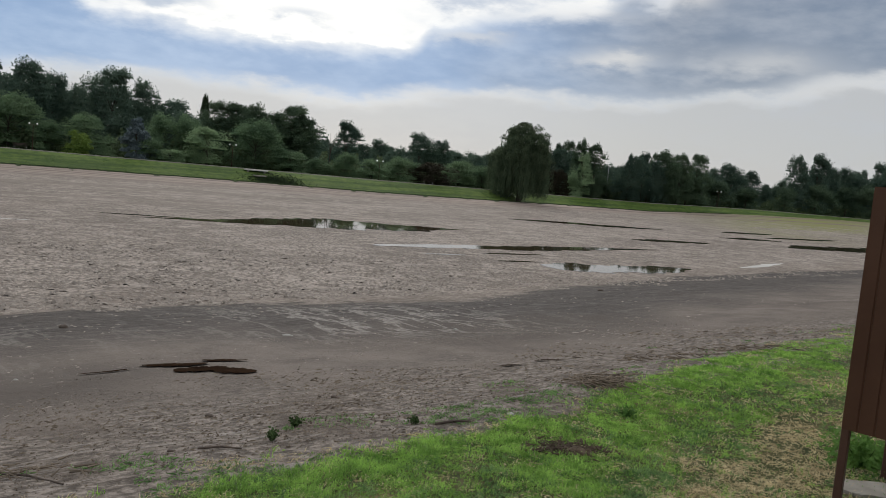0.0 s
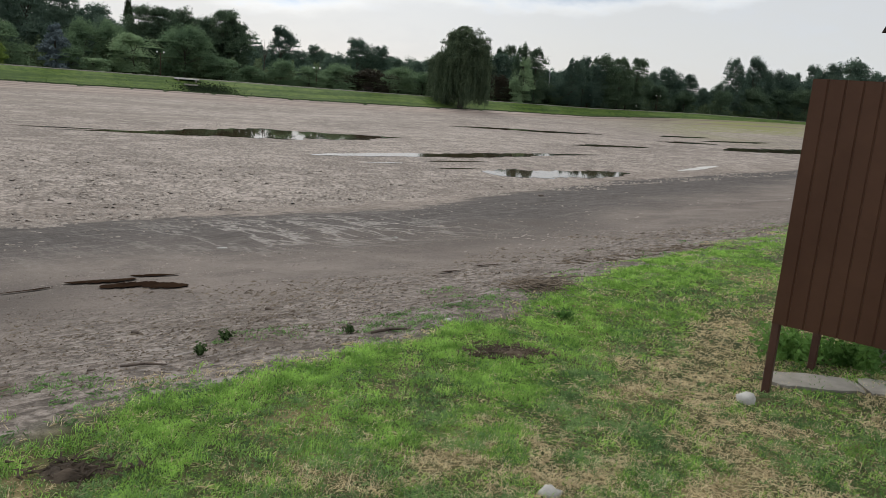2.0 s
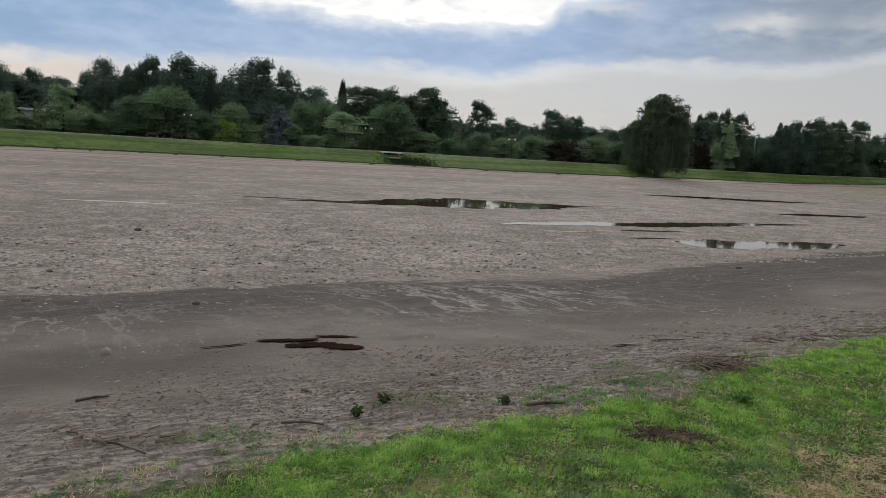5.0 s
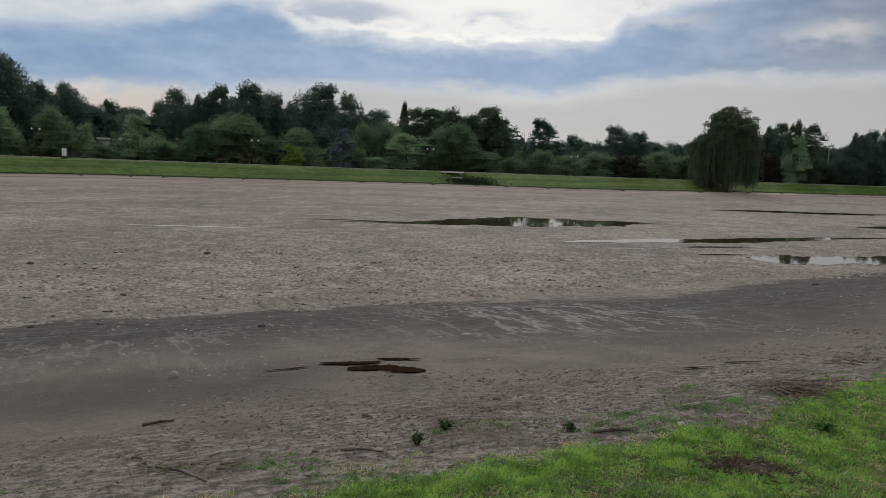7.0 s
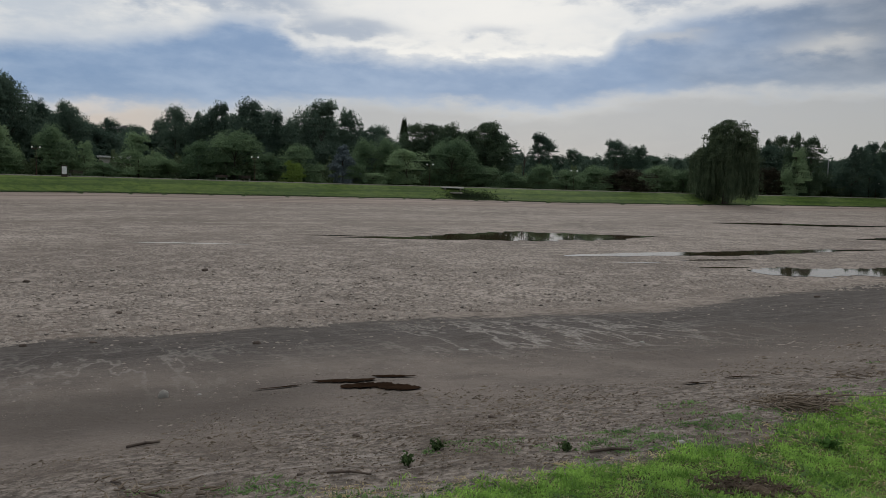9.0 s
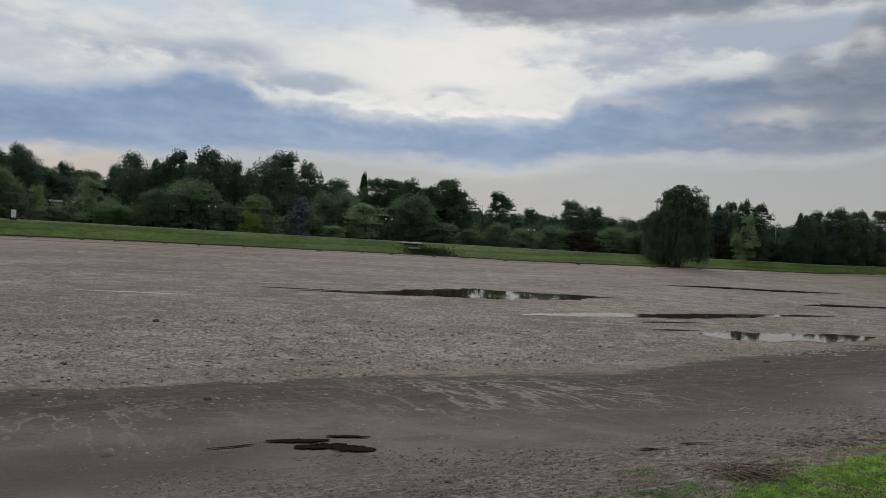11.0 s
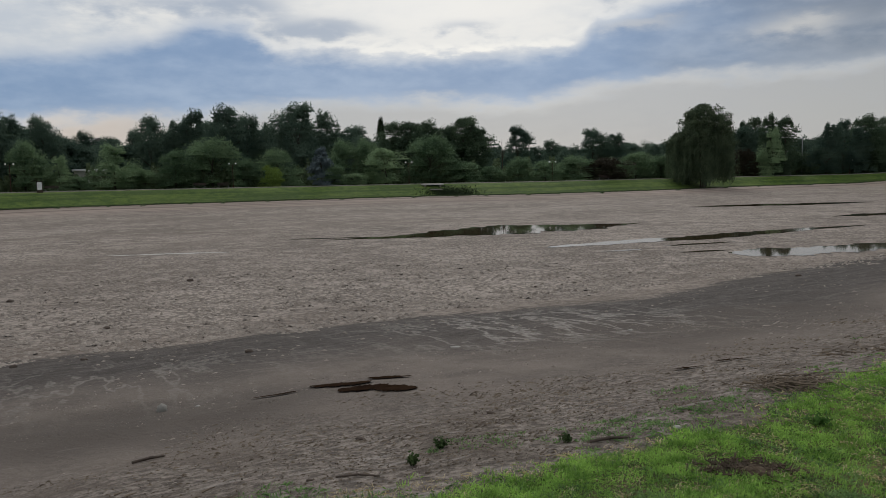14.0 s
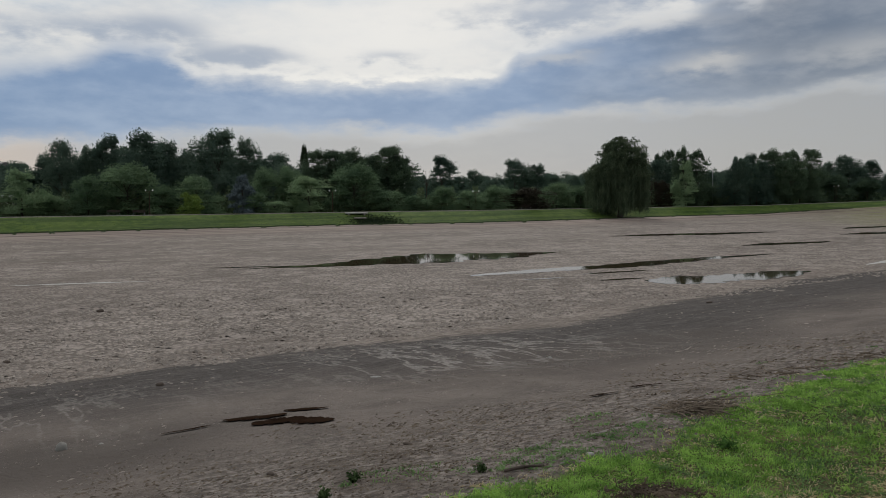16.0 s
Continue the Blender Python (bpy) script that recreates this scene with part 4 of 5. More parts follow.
def outfall():
    az = -14.3
    rb = float(ease(az, BANK_R))
    x, y = spot(az, rb + 7.2)
    g = ground_at(x, y)
    base = new("drain_outfall")
    base.matrix_basis = pose(x, y, g, 0, 0, -az)
    tagged(base, "pale concrete drain outfall set in the grassy bank", "drain")
    part("slab", box(bmesh.new(), -0.4, 0, 0.04, 3.6, 2.4, 0.2, bevel=0.03), "silt", base)
    for sx in (-1.6, 0.9):
        part("side_wall", box(bmesh.new(), sx, -0.3, -0.6, 0.25, 2.0, 0.62, bevel=0.02), "concrete", base)
    part("lower_slab", box(bmesh.new(), 0.2, -3.2, -0.75, 2.0, 1.2, 0.2, bevel=0.03), "concrete", base)
    rng = np.random.default_rng(9)
    n = 2600
    u = rng.normal(size=(n, 2)) * (1.9, 1.5)
    px, py = spot(az + 1.2, rb + 2.4)
    pos = np.stack([px + u[:, 0], py + u[:, 1], np.zeros(n)], -1)
    pos[:, 2] = height(pos[:, 0], pos[:, 1]) + rng.uniform(0, 0.3, n)
    v, f = sprays(pos, rng.normal(size=(n, 3)), 0.12, rng)
    tagged(raw("outfall_weeds", v, f, "column"), "dark weeds in the gully below the drain", "weeds", kind="stuff")


def utility_pole():
    x, y = spot(11.25, 184)
    g = ground_at(x, y)
    base = new("utility_pole")
    base.matrix_basis = pose(x, y, g)
    tagged(base, "tall thin pale pole behind the far path", "pole")
    part("shaft", tube(bmesh.new(), (0, 0, -0.2), (0, 0, 8.0), 0.13, 0.1, 10), "steel", base)
    part("cap", tube(bmesh.new(), (0, 0, 8.0), (0, 0, 8.15), 0.13, 0.05, 10), "steel", base)


def bench(az, behind):
    x, y = spot(az, float(ease(az, BANK_R)) + 10 + behind)
    g = ground_at(x, y)
    base = new("bench")
    base.matrix_basis = pose(x, y, g, 0, 0, -az)
    tagged(base, "dark park bench beside the far path", "bench", group="benches by the path")
    for k in range(3):
        part("seat_slat", box(bmesh.new(), 0, -0.16 + 0.16 * k, 0.44, 1.8, 0.12, 0.04, bevel=0.008), "dark_wood", base)
    for k in range(2):
        part("back_slat", box(bmesh.new(), 0, 0.27, 0.58 + 0.17 * k, 1.8, 0.04, 0.12, bevel=0.008), "dark_wood", base)
    for sx in (-0.75, 0.75):
        part("leg", box(bmesh.new(), sx, 0.03, -0.05, 0.07, 0.5, 0.49, bevel=0.01), "steel", base)


def house(az, r, w, h, roof_h):
    x, y = spot(az, r)
    g = ground_at(x, y) - 0.2
    base = new("house")
    base.matrix_basis = pose(x, y, g, 0, 0, -az + 18)
    tagged(base, "pale house with a grey gabled roof behind the wood", "house")
    part("wall", box(bmesh.new(), 0, 0, 0, w, w * 0.8, h, bevel=0.02), "plaster", base)
    bm = bmesh.new()
    e = w * 0.56
    pts = [bm.verts.new(p) for p in ((-e, -w * 0.45, h - 0.1), (e, -w * 0.45, h - 0.1), (0, -w * 0.45, h + roof_h), (-e, w * 0.45, h - 0.1), (e, w * 0.45, h - 0.1), (0, w * 0.45, h + roof_h))]
    for q in ((0, 1, 2), (5, 4, 3), (0, 2, 5, 3), (2, 1, 4, 5), (1, 0, 3, 4)):
        bm.faces.new([pts[k] for k in q])
    part("roof", bm, "roof", base)
    for sx in (-0.25, 0.25):
        win = part("window", box(bmesh.new(), sx * w, -w * 0.4 - 0.03, h * 0.6, 1.2, 0.08, 1.3, bevel=0.01), "dark_wood", base)
        part("frame", box(bmesh.new(), sx * w, -w * 0.4 - 0.05, h * 0.6 - 0.1, 1.4, 0.1, 0.1, bevel=0.01), "white", win)


def low_building():
    x, y = spot(-38.2, 158)
    g = ground_at(x, y) - 0.2
    base = new("park_building")
    base.matrix_basis = pose(x, y, g, 0, 0, 38)
    tagged(base, "low pale building behind the shrubs", "building")
    part("wall", box(bmesh.new(), 0, 0, 0, 5.5, 4, 3.6, bevel=0.03), "plaster", base)
    part("roof", box(bmesh.new(), 0, 0, 3.6, 6.2, 4.6, 0.35, bevel=0.03), "white", base)


bank_cabinet()
outfall()
utility_pole()
for az, b in ((-40.6, -0.4), (-29.6, 2.6), (-31.2, 2.6), (10.3, 3.0), (-1.9, 1.2)):
    bench(az, b)
house(-37.9, 205, 9.0, 9.6, 2.6)
low_building()


def bank_tufts():
    """Longer grass and weeds along the foot and top of the far bank."""
    rng = np.random.default_rng(21)
    n = 9000
    az = rng.uniform(-54, 34, n)
    f = np.where(rng.uniform(size=n) < 0.6, rng.normal(0.6, 0.9, n), rng.uniform(0, 9.0, n))
    r = ease(az, BANK_R) + f
    x, y = r * np.sin(np.radians(az)), r * np.cos(np.radians(az))
    pos = np.stack([x, y, height(x, y) + 0.04], -1)
    nor = 0.4 * rng.normal(size=(n, 3)) + (0, 0, 1.6)
    v, fc = sprays(pos, nor, 0.10, rng)
    tagged(raw("bank_grass", v, fc, "bankgrass"), "rough grass along the far bank", "grass", kind="stuff")


bank_tufts()


def bank_foot():
    """Ragged turf where the grass breaks off above the sand; its dark strip stands in for undercut shade."""
    rng = np.random.default_rng(22)
    n = 24000
    az = rng.uniform(-54, 20, n)
    r = ease(az, BANK_R) + rng.normal(0.0, 0.22, n) - np.abs(rng.normal(0, 1.6, n)) * (np.sin(az * 2.3) + np.sin(az * 5.9 + 1) > 1.45) + 0.3 * np.sin(az * 3.7) + 0.15 * np.sin(az * 13.0) + 0.2 * np.sin(az * 0.9)
    x, y = r * np.sin(np.radians(az)), r * np.cos(np.radians(az))
    pos = np.stack([x, y, height(x, y) + rng.uniform(0, 0.1, n)], -1)
    v, fc = sprays(pos, rng.normal(size=(n, 3)), 0.10, rng)
    tagged(raw("bank_foot_turf", v, fc, "under"), "ragged turf edge above the far sand, dark for the undercut's shade", "turf", kind="stuff")


bank_foot()


# ---- changing cabin beside the viewpoint ----
def changing_cabin():
    base = new("changing_cabin")
    yaw = math.degrees(math.atan2(-0.42, 0.44))
    base.matrix_basis = pose(2.017, 4.172, -0.62, 0, 0, yaw)
    tagged(base, "brown ribbed sheet-metal changing cabin on thin steel legs", "cabin")

    def panel(name, x0, y0, length, turn):
        """Sheet with raised ribs and shallow trays between them."""
        bm = bmesh.new()
        prof, pitch = [], 0.09
        x = 0.0
        while x < length - 0.01:
            e = min(x + pitch, length)
            for dx, dy in ((0.0, 0.0), (pitch - 0.016, 0.0), (pitch - 0.012, -0.006), (pitch - 0.006, -0.006), (pitch - 0.002, 0.0)):
                if x + dx <= e:
                    prof.append((x + dx, dy))
            x = e
        prof.append((length, 0.0))
        front, back = [], []
        for px, py in prof:
            front.append([bm.verts.new((px, -py, z)) for z in (0.435, 1.15, 1.84)])
            back.append([bm.verts.new((px, 0.004 - py, z)) for z in (0.435, 1.15, 1.84)])
        for side in (front, back):
            for p, q in zip(side, side[1:]):
                for k in range(2):
                    bm.faces.new((p[k], q[k], q[k + 1], p[k + 1]))
        for k in (0, 2):
            for (p, q), (r, s) in zip(zip(front, back), zip(front[1:], back[1:])):
                bm.faces.new((p[k], q[k], s[k], r[k]))
        for end in (0, -1):
            for k in range(2):
                bm.faces.new((front[end][k], back[end][k], back[end][k + 1], front[end][k + 1]))
        bmesh.ops.recalc_face_normals(bm, faces=bm.faces)
        bmesh.ops.transform(bm, verts=bm.verts, matrix=pose(x0, y0, 0, 0, 0, turn))
        return part(name, bm, "brown_metal", base)

    panel("front_panel", 0.0, -0.03, 1.25, 0)
    panel("back_panel", 0.02, 0.72, 1.25, 0)
    panel("side_panel", 1.27, 0.0, 0.72, 90)
    for lx, ly in ((0.02, 0.0), (0.10, 0.68), (1.23, 0.0), (1.23, 0.68)):
        part("leg", box(bmesh.new(), lx, ly, -0.1, 0.045, 0.045, 1.9, bevel=0.005), "brown_post", base)
    for ly in (0.0, 0.68):
        for z in (0.55, 1.72):
            part("rail", box(bmesh.new(), 0.63, ly + 0.0, z, 1.2, 0.035, 0.035, bevel=0.004), "brown_post", base)


def broken_slab(x, y, length, depth, turn, seed):
    """A worn slab with a crumbled outline, cracked across into pieces."""
    rng = np.random.default_rng(seed)
    slab = new("concrete_slab")
    slab.matrix_basis = pose(x, y, -0.62, 0, 0, turn)
    tagged(slab, "cracked pale concrete slab sunk in grass under the changing cabin", "slab")
    cuts = np.array((-0.5, -0.12, 0.22, 0.5)) * length
    for a, b in zip(cuts, cuts[1:]):
        bm = bmesh.new()
        top, low = [], []
        for k in range(28):
            th = 6.2832 * k / 28
            px = (a + b) / 2 + math.copysign(abs(math.cos(th)) ** 0.35, math.cos(th)) * (b - a) * 0.49
            py = math.copysign(abs(math.sin(th)) ** 0.35, math.sin(th)) * depth / 2
            px, py = px + rng.normal() * 0.008, py + rng.normal() * 0.014
            top.append(bm.verts.new((px, py, 0.022 + rng.normal() * 0.003)))
            low.append(bm.verts.new((px * 1.01, py * 1.06, -0.1)))
        bm.faces.new(top)
        for k in range(28):
            bm.faces.new((low[k], low[(k + 1) % 28], top[(k + 1) % 28], top[k]))
        bmesh.ops.recalc_face_normals(bm, faces=bm.faces)
        part("piece", bm, "concrete", slab)


def kerb_block(x, y, turn):
    block = new("concrete_block")
    block.matrix_basis = pose(x, y, -0.62, 0, 0, turn)
    tagged(block, "weathered concrete block standing behind the cabin leg", "block")
    part("body", box(bmesh.new(), 0, 0, -0.05, 0.34, 0.16, 0.2, bevel=0.02), "concrete", block)


changing_cabin()
broken_slab(2.89, 4.27, 1.5, 0.28, -8, 4)
kerb_block(3.31, 4.86, -20)


def lookout():
    x, y = spot(34.7, 19.5)
    base = new("lookout_hut")
    base.matrix_basis = pose(x, y, ground_at(x, y), 0, 0, -30)
    tagged(base, "dark wooden lookout hut raised on posts", "hut")
    for px in (-0.65, 0.65):
        for py in (-0.65, 0.65):
            part("post", tube(bmesh.new(), (px * 1.25, py * 1.25, -0.2), (px, py, 3.75), 0.07, 0.06, 8), "dark_wood", base)
    part("platform", box(bmesh.new(), 0, 0, 2.62, 1.6, 1.6, 0.1, bevel=0.01), "dark_wood", base)
    for k in range(9):
        part("plank", box(bmesh.new(), -0.66 + 0.165 * k, -0.72, 2.72, 0.15, 0.025, 0.98, bevel=0.004), "dark_wood", base)
        part("plank", box(bmesh.new(), -0.72, -0.66 + 0.165 * k, 2.72, 0.025, 0.15, 0.98, bevel=0.004), "dark_wood", base)
    bm = bmesh.new()
    made = bmesh.ops.create_cone(bm, cap_ends=True, segments=4, radius1=1.45, radius2=0.1, depth=0.5)["verts"]
    bmesh.ops.transform(bm, verts=made, matrix=pose(0, 0, 3.98, 0, 0, 45))
    part("roof", bm, "dark_wood", base)


lookout()


# ---- the near shore ----
def field_noise(x, y, scale, seed):
    rng = np.random.default_rng(seed)
    out = np.zeros_like(x)
    for k in range(14):
        th, wl = rng.uniform(0, 6.283), scale * rng.uniform(0.5, 2.0)
        out += np.sin(6.283 * (x * np.cos(th) + y * np.sin(th)) / wl + rng.uniform(0, 6.283))
    return out / 3.7


STRAW = ((1.7, 4.48, 0.42, 0.26, 1.7), (1.32, 4.55, 0.22, 0.14, 1.2), (2.2, 5.2, 0.4, 0.6, 1.1), (2.8, 5.9, 0.45, 0.6, 1.2), (1.4, 3.3, 0.17, 0.12, 1.1),
         (1.5, 3.0, 0.18, 0.08, 1.0), (0.64, 3.63, 0.1, 0.07, 0.8), (-0.04, 3.16, 0.2, 0.12, 0.9), (-0.5, 2.86, 0.22, 0.12, 1.0), (-1.35, 3.1, 0.4, 0.25, 0.9),  (0.83, 3.17, 0.1, 0.08, 0.7), (0.43, 4.36, 0.12, 0.08, 0.6))  # x, y, half widths, strength


def dryness(x, y):
    """Where the turf is worn and straw shows."""
    s = shore_of(x, y)
    d = 0.42 * field_noise(x, y, 0.8, 4) + 0.35 * field_noise(x, y, 0.3, 14) - 0.42
    for px, py, wx, wy, k in STRAW:
        d += k * np.exp(-((x - px) / wx) ** 2 - ((y - py) / wy) ** 2)
    d += 0.42 * np.clip((-s - 1.3) / 0.8, 0, 1)
    d -= 1.0 * np.exp(-((s + 0.55) / 0.55) ** 2)
    return d


BARE = ((0.53, 4.6, 0.17, 0.11), (-1.48, 2.87, 0.13, 0.08), (-1.75, 3.2, 0.16, 0.07), (1.9, 3.98, 0.1, 0.07))  # x, y, half widths


def bare(x, y):
    """How far the earth lies open."""
    return sum(np.exp(-((x - px) / wx) ** 2 - ((y - py) / wy) ** 2) for px, py, wx, wy in BARE)


def grass_line(x, y):
    """Distance past the edge of the grass, which bulges a little towards the lake further along."""
    u = 0.731 * x + 0.682 * (y - 5.1)
    return shore_of(x, y) - np.interp(u, (-2.6, -2, -0.4, 0.8, 2.4, 4.7, 8), (-0.1, -0.1, -0.2, -0.22, 0.08, 0.4, 0.42))


def blades(name, n, seed, keep, length, width, lean, material, label, category, smin=-7.0, smax=0.3, rmin=2.0, rmax=16.0, ring=(-54, 42)):
    rng = np.random.default_rng(seed)
    each = 11
    c = n // each
    az = np.radians(rng.uniform(*ring, c * 8))
    r = np.exp(rng.uniform(math.log(rmin), math.log(rmax), c * 8))
    x, y = r * np.sin(az), r * np.cos(az)
    s = grass_line(x, y) + 0.13 * field_noise(x, y, 0.9, 8)
    ok = (s > smin) & (s < smax) & (rng.uniform(size=len(x)) < keep(x, y, s) * (1 - np.clip(1.5 * bare(x, y), 0, 0.97)))
    x, y, s = (np.repeat(q[ok][:c], each) for q in (x, y, s))
    n = len(x)
    tall = np.repeat(rng.uniform(0.45, 1.55, n // each), each)
    x = x + rng.normal(size=n) * 0.028 * np.clip(np.hypot(x, y) / 4.5, 0.7, 2.0)
    y = y + rng.normal(size=n) * 0.028 * np.clip(np.hypot(x, y) / 4.5, 0.7, 2.0)
    z = height(x, y) - 0.004
    th = rng.uniform(0, 6.283, n)
    ln = length(x, y, s) * rng.uniform(0.6, 1.25, n) * tall
    le = lean * rng.uniform(0.3, 1.2, n)
    d = np.stack([np.cos(th), np.sin(th), np.zeros(n)], -1)
    w = width * np.clip(np.hypot(x, y) / 4.0, 0.8, 2.2) * rng.uniform(0.7, 1.3, n)
    side = np.stack([-np.sin(th + 0.6), np.cos(th + 0.6), np.zeros(n)], -1) * w[:, None]
    p = np.stack([x, y, z], -1)
    mid = p + d * (ln * le * 0.4)[:, None] + np.array((0, 0, 1)) * (ln * 0.6 * np.maximum(1 - 0.5 * le, 0.08))[:, None]
    tip = p + d * (ln * le)[:, None] + np.array((0, 0, 1)) * (ln * np.maximum(1 - 0.8 * le, 0.08))[:, None]
    v = np.stack([p - side, p + side, mid + side * 0.7, tip, mid - side * 0.7], 1).reshape(-1, 3)
    f = np.arange(n * 5).reshape(-1, 5)
    return tagged(raw(name, v, f, material), label, category, kind="stuff")


def fresh(x, y, s):
    """The green band along the old waterline is thickest; the worn turf behind it has little fresh grass."""
    return np.clip(1.0 - 0.95 * (dryness(x, y) > 0.2) - 0.85 * np.clip((-s - 0.3 + 0.4 * field_noise(x, y, 1.0, 17)) / 0.8, 0, 1) - 0.97 * np.clip((s + 0.12) / 0.2, 0, 1) - 0.75 * np.clip((-1.1 - x) / 0.8, 0, 1) * (y < 5), 0.02, 1)


def worn(x, y, s):
    return np.clip(0.95 - 0.85 * (dryness(x, y) > 0.1) - 0.6 * np.clip((s + 1.0) / 0.6, 0, 1), 0.04, 1)


def withered(x, y, s):
    return np.clip(0.34 + 0.8 * (dryness(x, y) > 0.0) - 0.2 * (s > -1.0), 0.03, 1)


blades("green_grass", 150000, 1, fresh, lambda x, y, s: 0.034 + 0.016 * np.clip(field_noise(x, y, 0.5, 6), -0.8, 1.2), 0.0023, 0.85,
       "blade", "fresh bright-green grass along the old waterline", "grass")
blades("turf", 200000, 2, worn, lambda x, y, s: 0.026 + 0.012 * np.clip(field_noise(x, y, 0.4, 7), -0.8, 1.2), 0.0024, 0.95,
       "short", "short worn green turf on the near bank", "grass", smax=0.1)
blades("dry_grass", 120000, 3, withered, lambda x, y, s: 0.034 + 0 * x, 0.0019, 1.2, "straw", "dry straw lying among the turf", "straw", smax=0.2)
blades("sparse_grass", 26000, 9, lambda x, y, s: np.clip((field_noise(x, y, 0.8, 15) - 0.2 - 0.5 * s) * 1.2, 0, 0.6) + 0.9 * np.exp(-((x + 0.7) / 0.3) ** 2 - ((y - 5.0) / 0.1) ** 2) + 0.6 * np.exp(-((x + 1.25) / 0.2) ** 2 - ((y - 4.85) / 0.08) ** 2) + 0.9 * np.exp(-((x - 0.05) / 0.5) ** 2 - ((y - 5.5) / 0.28) ** 2) + 0.6 * np.exp(-((x - 0.9) / 0.5) ** 2 - ((y - 6.2) / 0.3) ** 2), lambda x, y, s: 0.035 + 0 * x, 0.0028, 1.0,
       "short", "sparse low grass creeping onto the mud", "grass", smin=0.0, smax=1.3)


blades("turf_behind", 45000, 12, worn, lambda x, y, s: 0.045 + 0 * x, 0.004, 0.95, "short", "short worn green turf around the viewpoint", "grass", smin=-12.0, rmin=0.5, rmax=9.0, ring=(42, 306))
blades("turf_below", 20000, 13, worn, lambda x, y, s: 0.045 + 0 * x, 0.004, 0.95, "short", "short worn green turf around the viewpoint", "grass", rmin=0.4, rmax=2.0)


def scatter(name, n, seed, smin, smax, rmax, size, flat, material, label, category, power=1.0, along=False):
    """Small uneven flakes and lumps: irregular pentagons with a raised middle."""
    rng = np.random.default_rng(seed)
    az = np.radians(rng.uniform(-52, 40, n * 6))
    r = np.exp(rng.uniform(math.log(2.5), math.log(rmax), n * 6))
    x, y = r * np.sin(az), r * np.cos(az)
    s = shore_of(x, y) + 0.5 * field_noise(x, y, 2.5, 12)
    ok = (s > smin) & (s < smax) & (field_noise(x, y, 3.0, seed) + rng.normal(size=len(x)) * 0.8 > 0)
    for x0, y0, x1, y1, half in WET:
        dx, dy = x1 - x0, y1 - y0
        k = np.clip(((x - x0) * dx + (y - y0) * dy) / (dx * dx + dy * dy), 0, 1)
        ok &= np.hypot(x - x0 - k * dx, y - y0 - k * dy) > half * 1.5
    x, y = x[ok][:n], y[ok][:n]
    n = len(x)
    sz = size * rng.uniform(0.35, 1.0, n) ** 1.5 * 1.6 * np.clip(np.hypot(x, y) / 9, 0.55, 1.6) ** power
    th0 = rng.uniform(0, 6.283, n)
    asp = rng.uniform(0.35, 1.0, n)
    if along:
        th0, asp = radians(43) + 0.3 * rng.normal(size=n), rng.uniform(0.12, 0.4, n)
    g = height(x, y)
    v = np.zeros((n, 6, 3))
    for k in range(5):
        th = 1.2566 * k + rng.uniform(-0.3, 0.3, n)
        a, b = np.cos(th) * sz, np.sin(th) * sz * asp
        v[:, k, 0] = x + a * np.cos(th0) - b * np.sin(th0)
        v[:, k, 1] = y + a * np.sin(th0) + b * np.cos(th0)
        v[:, k, 2] = g - 0.01 + sz * flat * rng.uniform(-0.1, 0.7, n)
    v[:, 5] = np.stack([x, y, g + sz * flat * rng.uniform(0.4, 1.0, n) + 0.004], -1)
    idx = np.arange(n)[:, None] * 6
    f = np.concatenate([idx + np.array([[k, (k + 1) % 5, 5]]) for k in range(5)])
    return tagged(raw(name, v.reshape(-1, 3), f, material), label, category, kind="stuff")


scatter("mud_flakes", 32000, 31, 11.8, 34, 52, 0.04, 0.35, "chip", "curled dry mud flakes and shells on the lake bed", "mud flakes")
scatter("mud_lumps", 7000, 35, 12.3, 26, 32, 0.04, 0.8, "chip", "small crumbled mud lumps on the lake bed", "mud lumps")
scatter("pebbles", 15000, 32, 0.1, 6.5, 16, 0.013, 0.3, "chip", "small pebbles and shell bits on damp mud", "pebbles")
scatter("mud_crumbs", 1300, 33, 4.0, 13, 26, 0.028, 0.3, "chip", "mud crumbs on the dark slope", "mud")
scatter("drift_litter", 7000, 34, 0.0, 2.8, 14, 0.022, 0.25, "trash", "bits of rotten reed and bark below the grass", "litter")

scatter("silt_scraps", 2000, 36, 0.2, 3.4, 15, 0.05, 0.12, "chip", "thin pale scraps of dried silt lying along the shore", "silt scraps", along=True)
scatter("reed_scraps", 3800, 37, -0.15, 3.0, 14, 0.045, 0.2, "trash", "dark rotten reed scraps strewn along the shore", "litter", along=True)
scatter("peat_crumbs", 1300, 38, -0.1, 2.4, 12, 0.016, 0.6, "earth", "dark crumbs of peat below the grass", "crumbs")


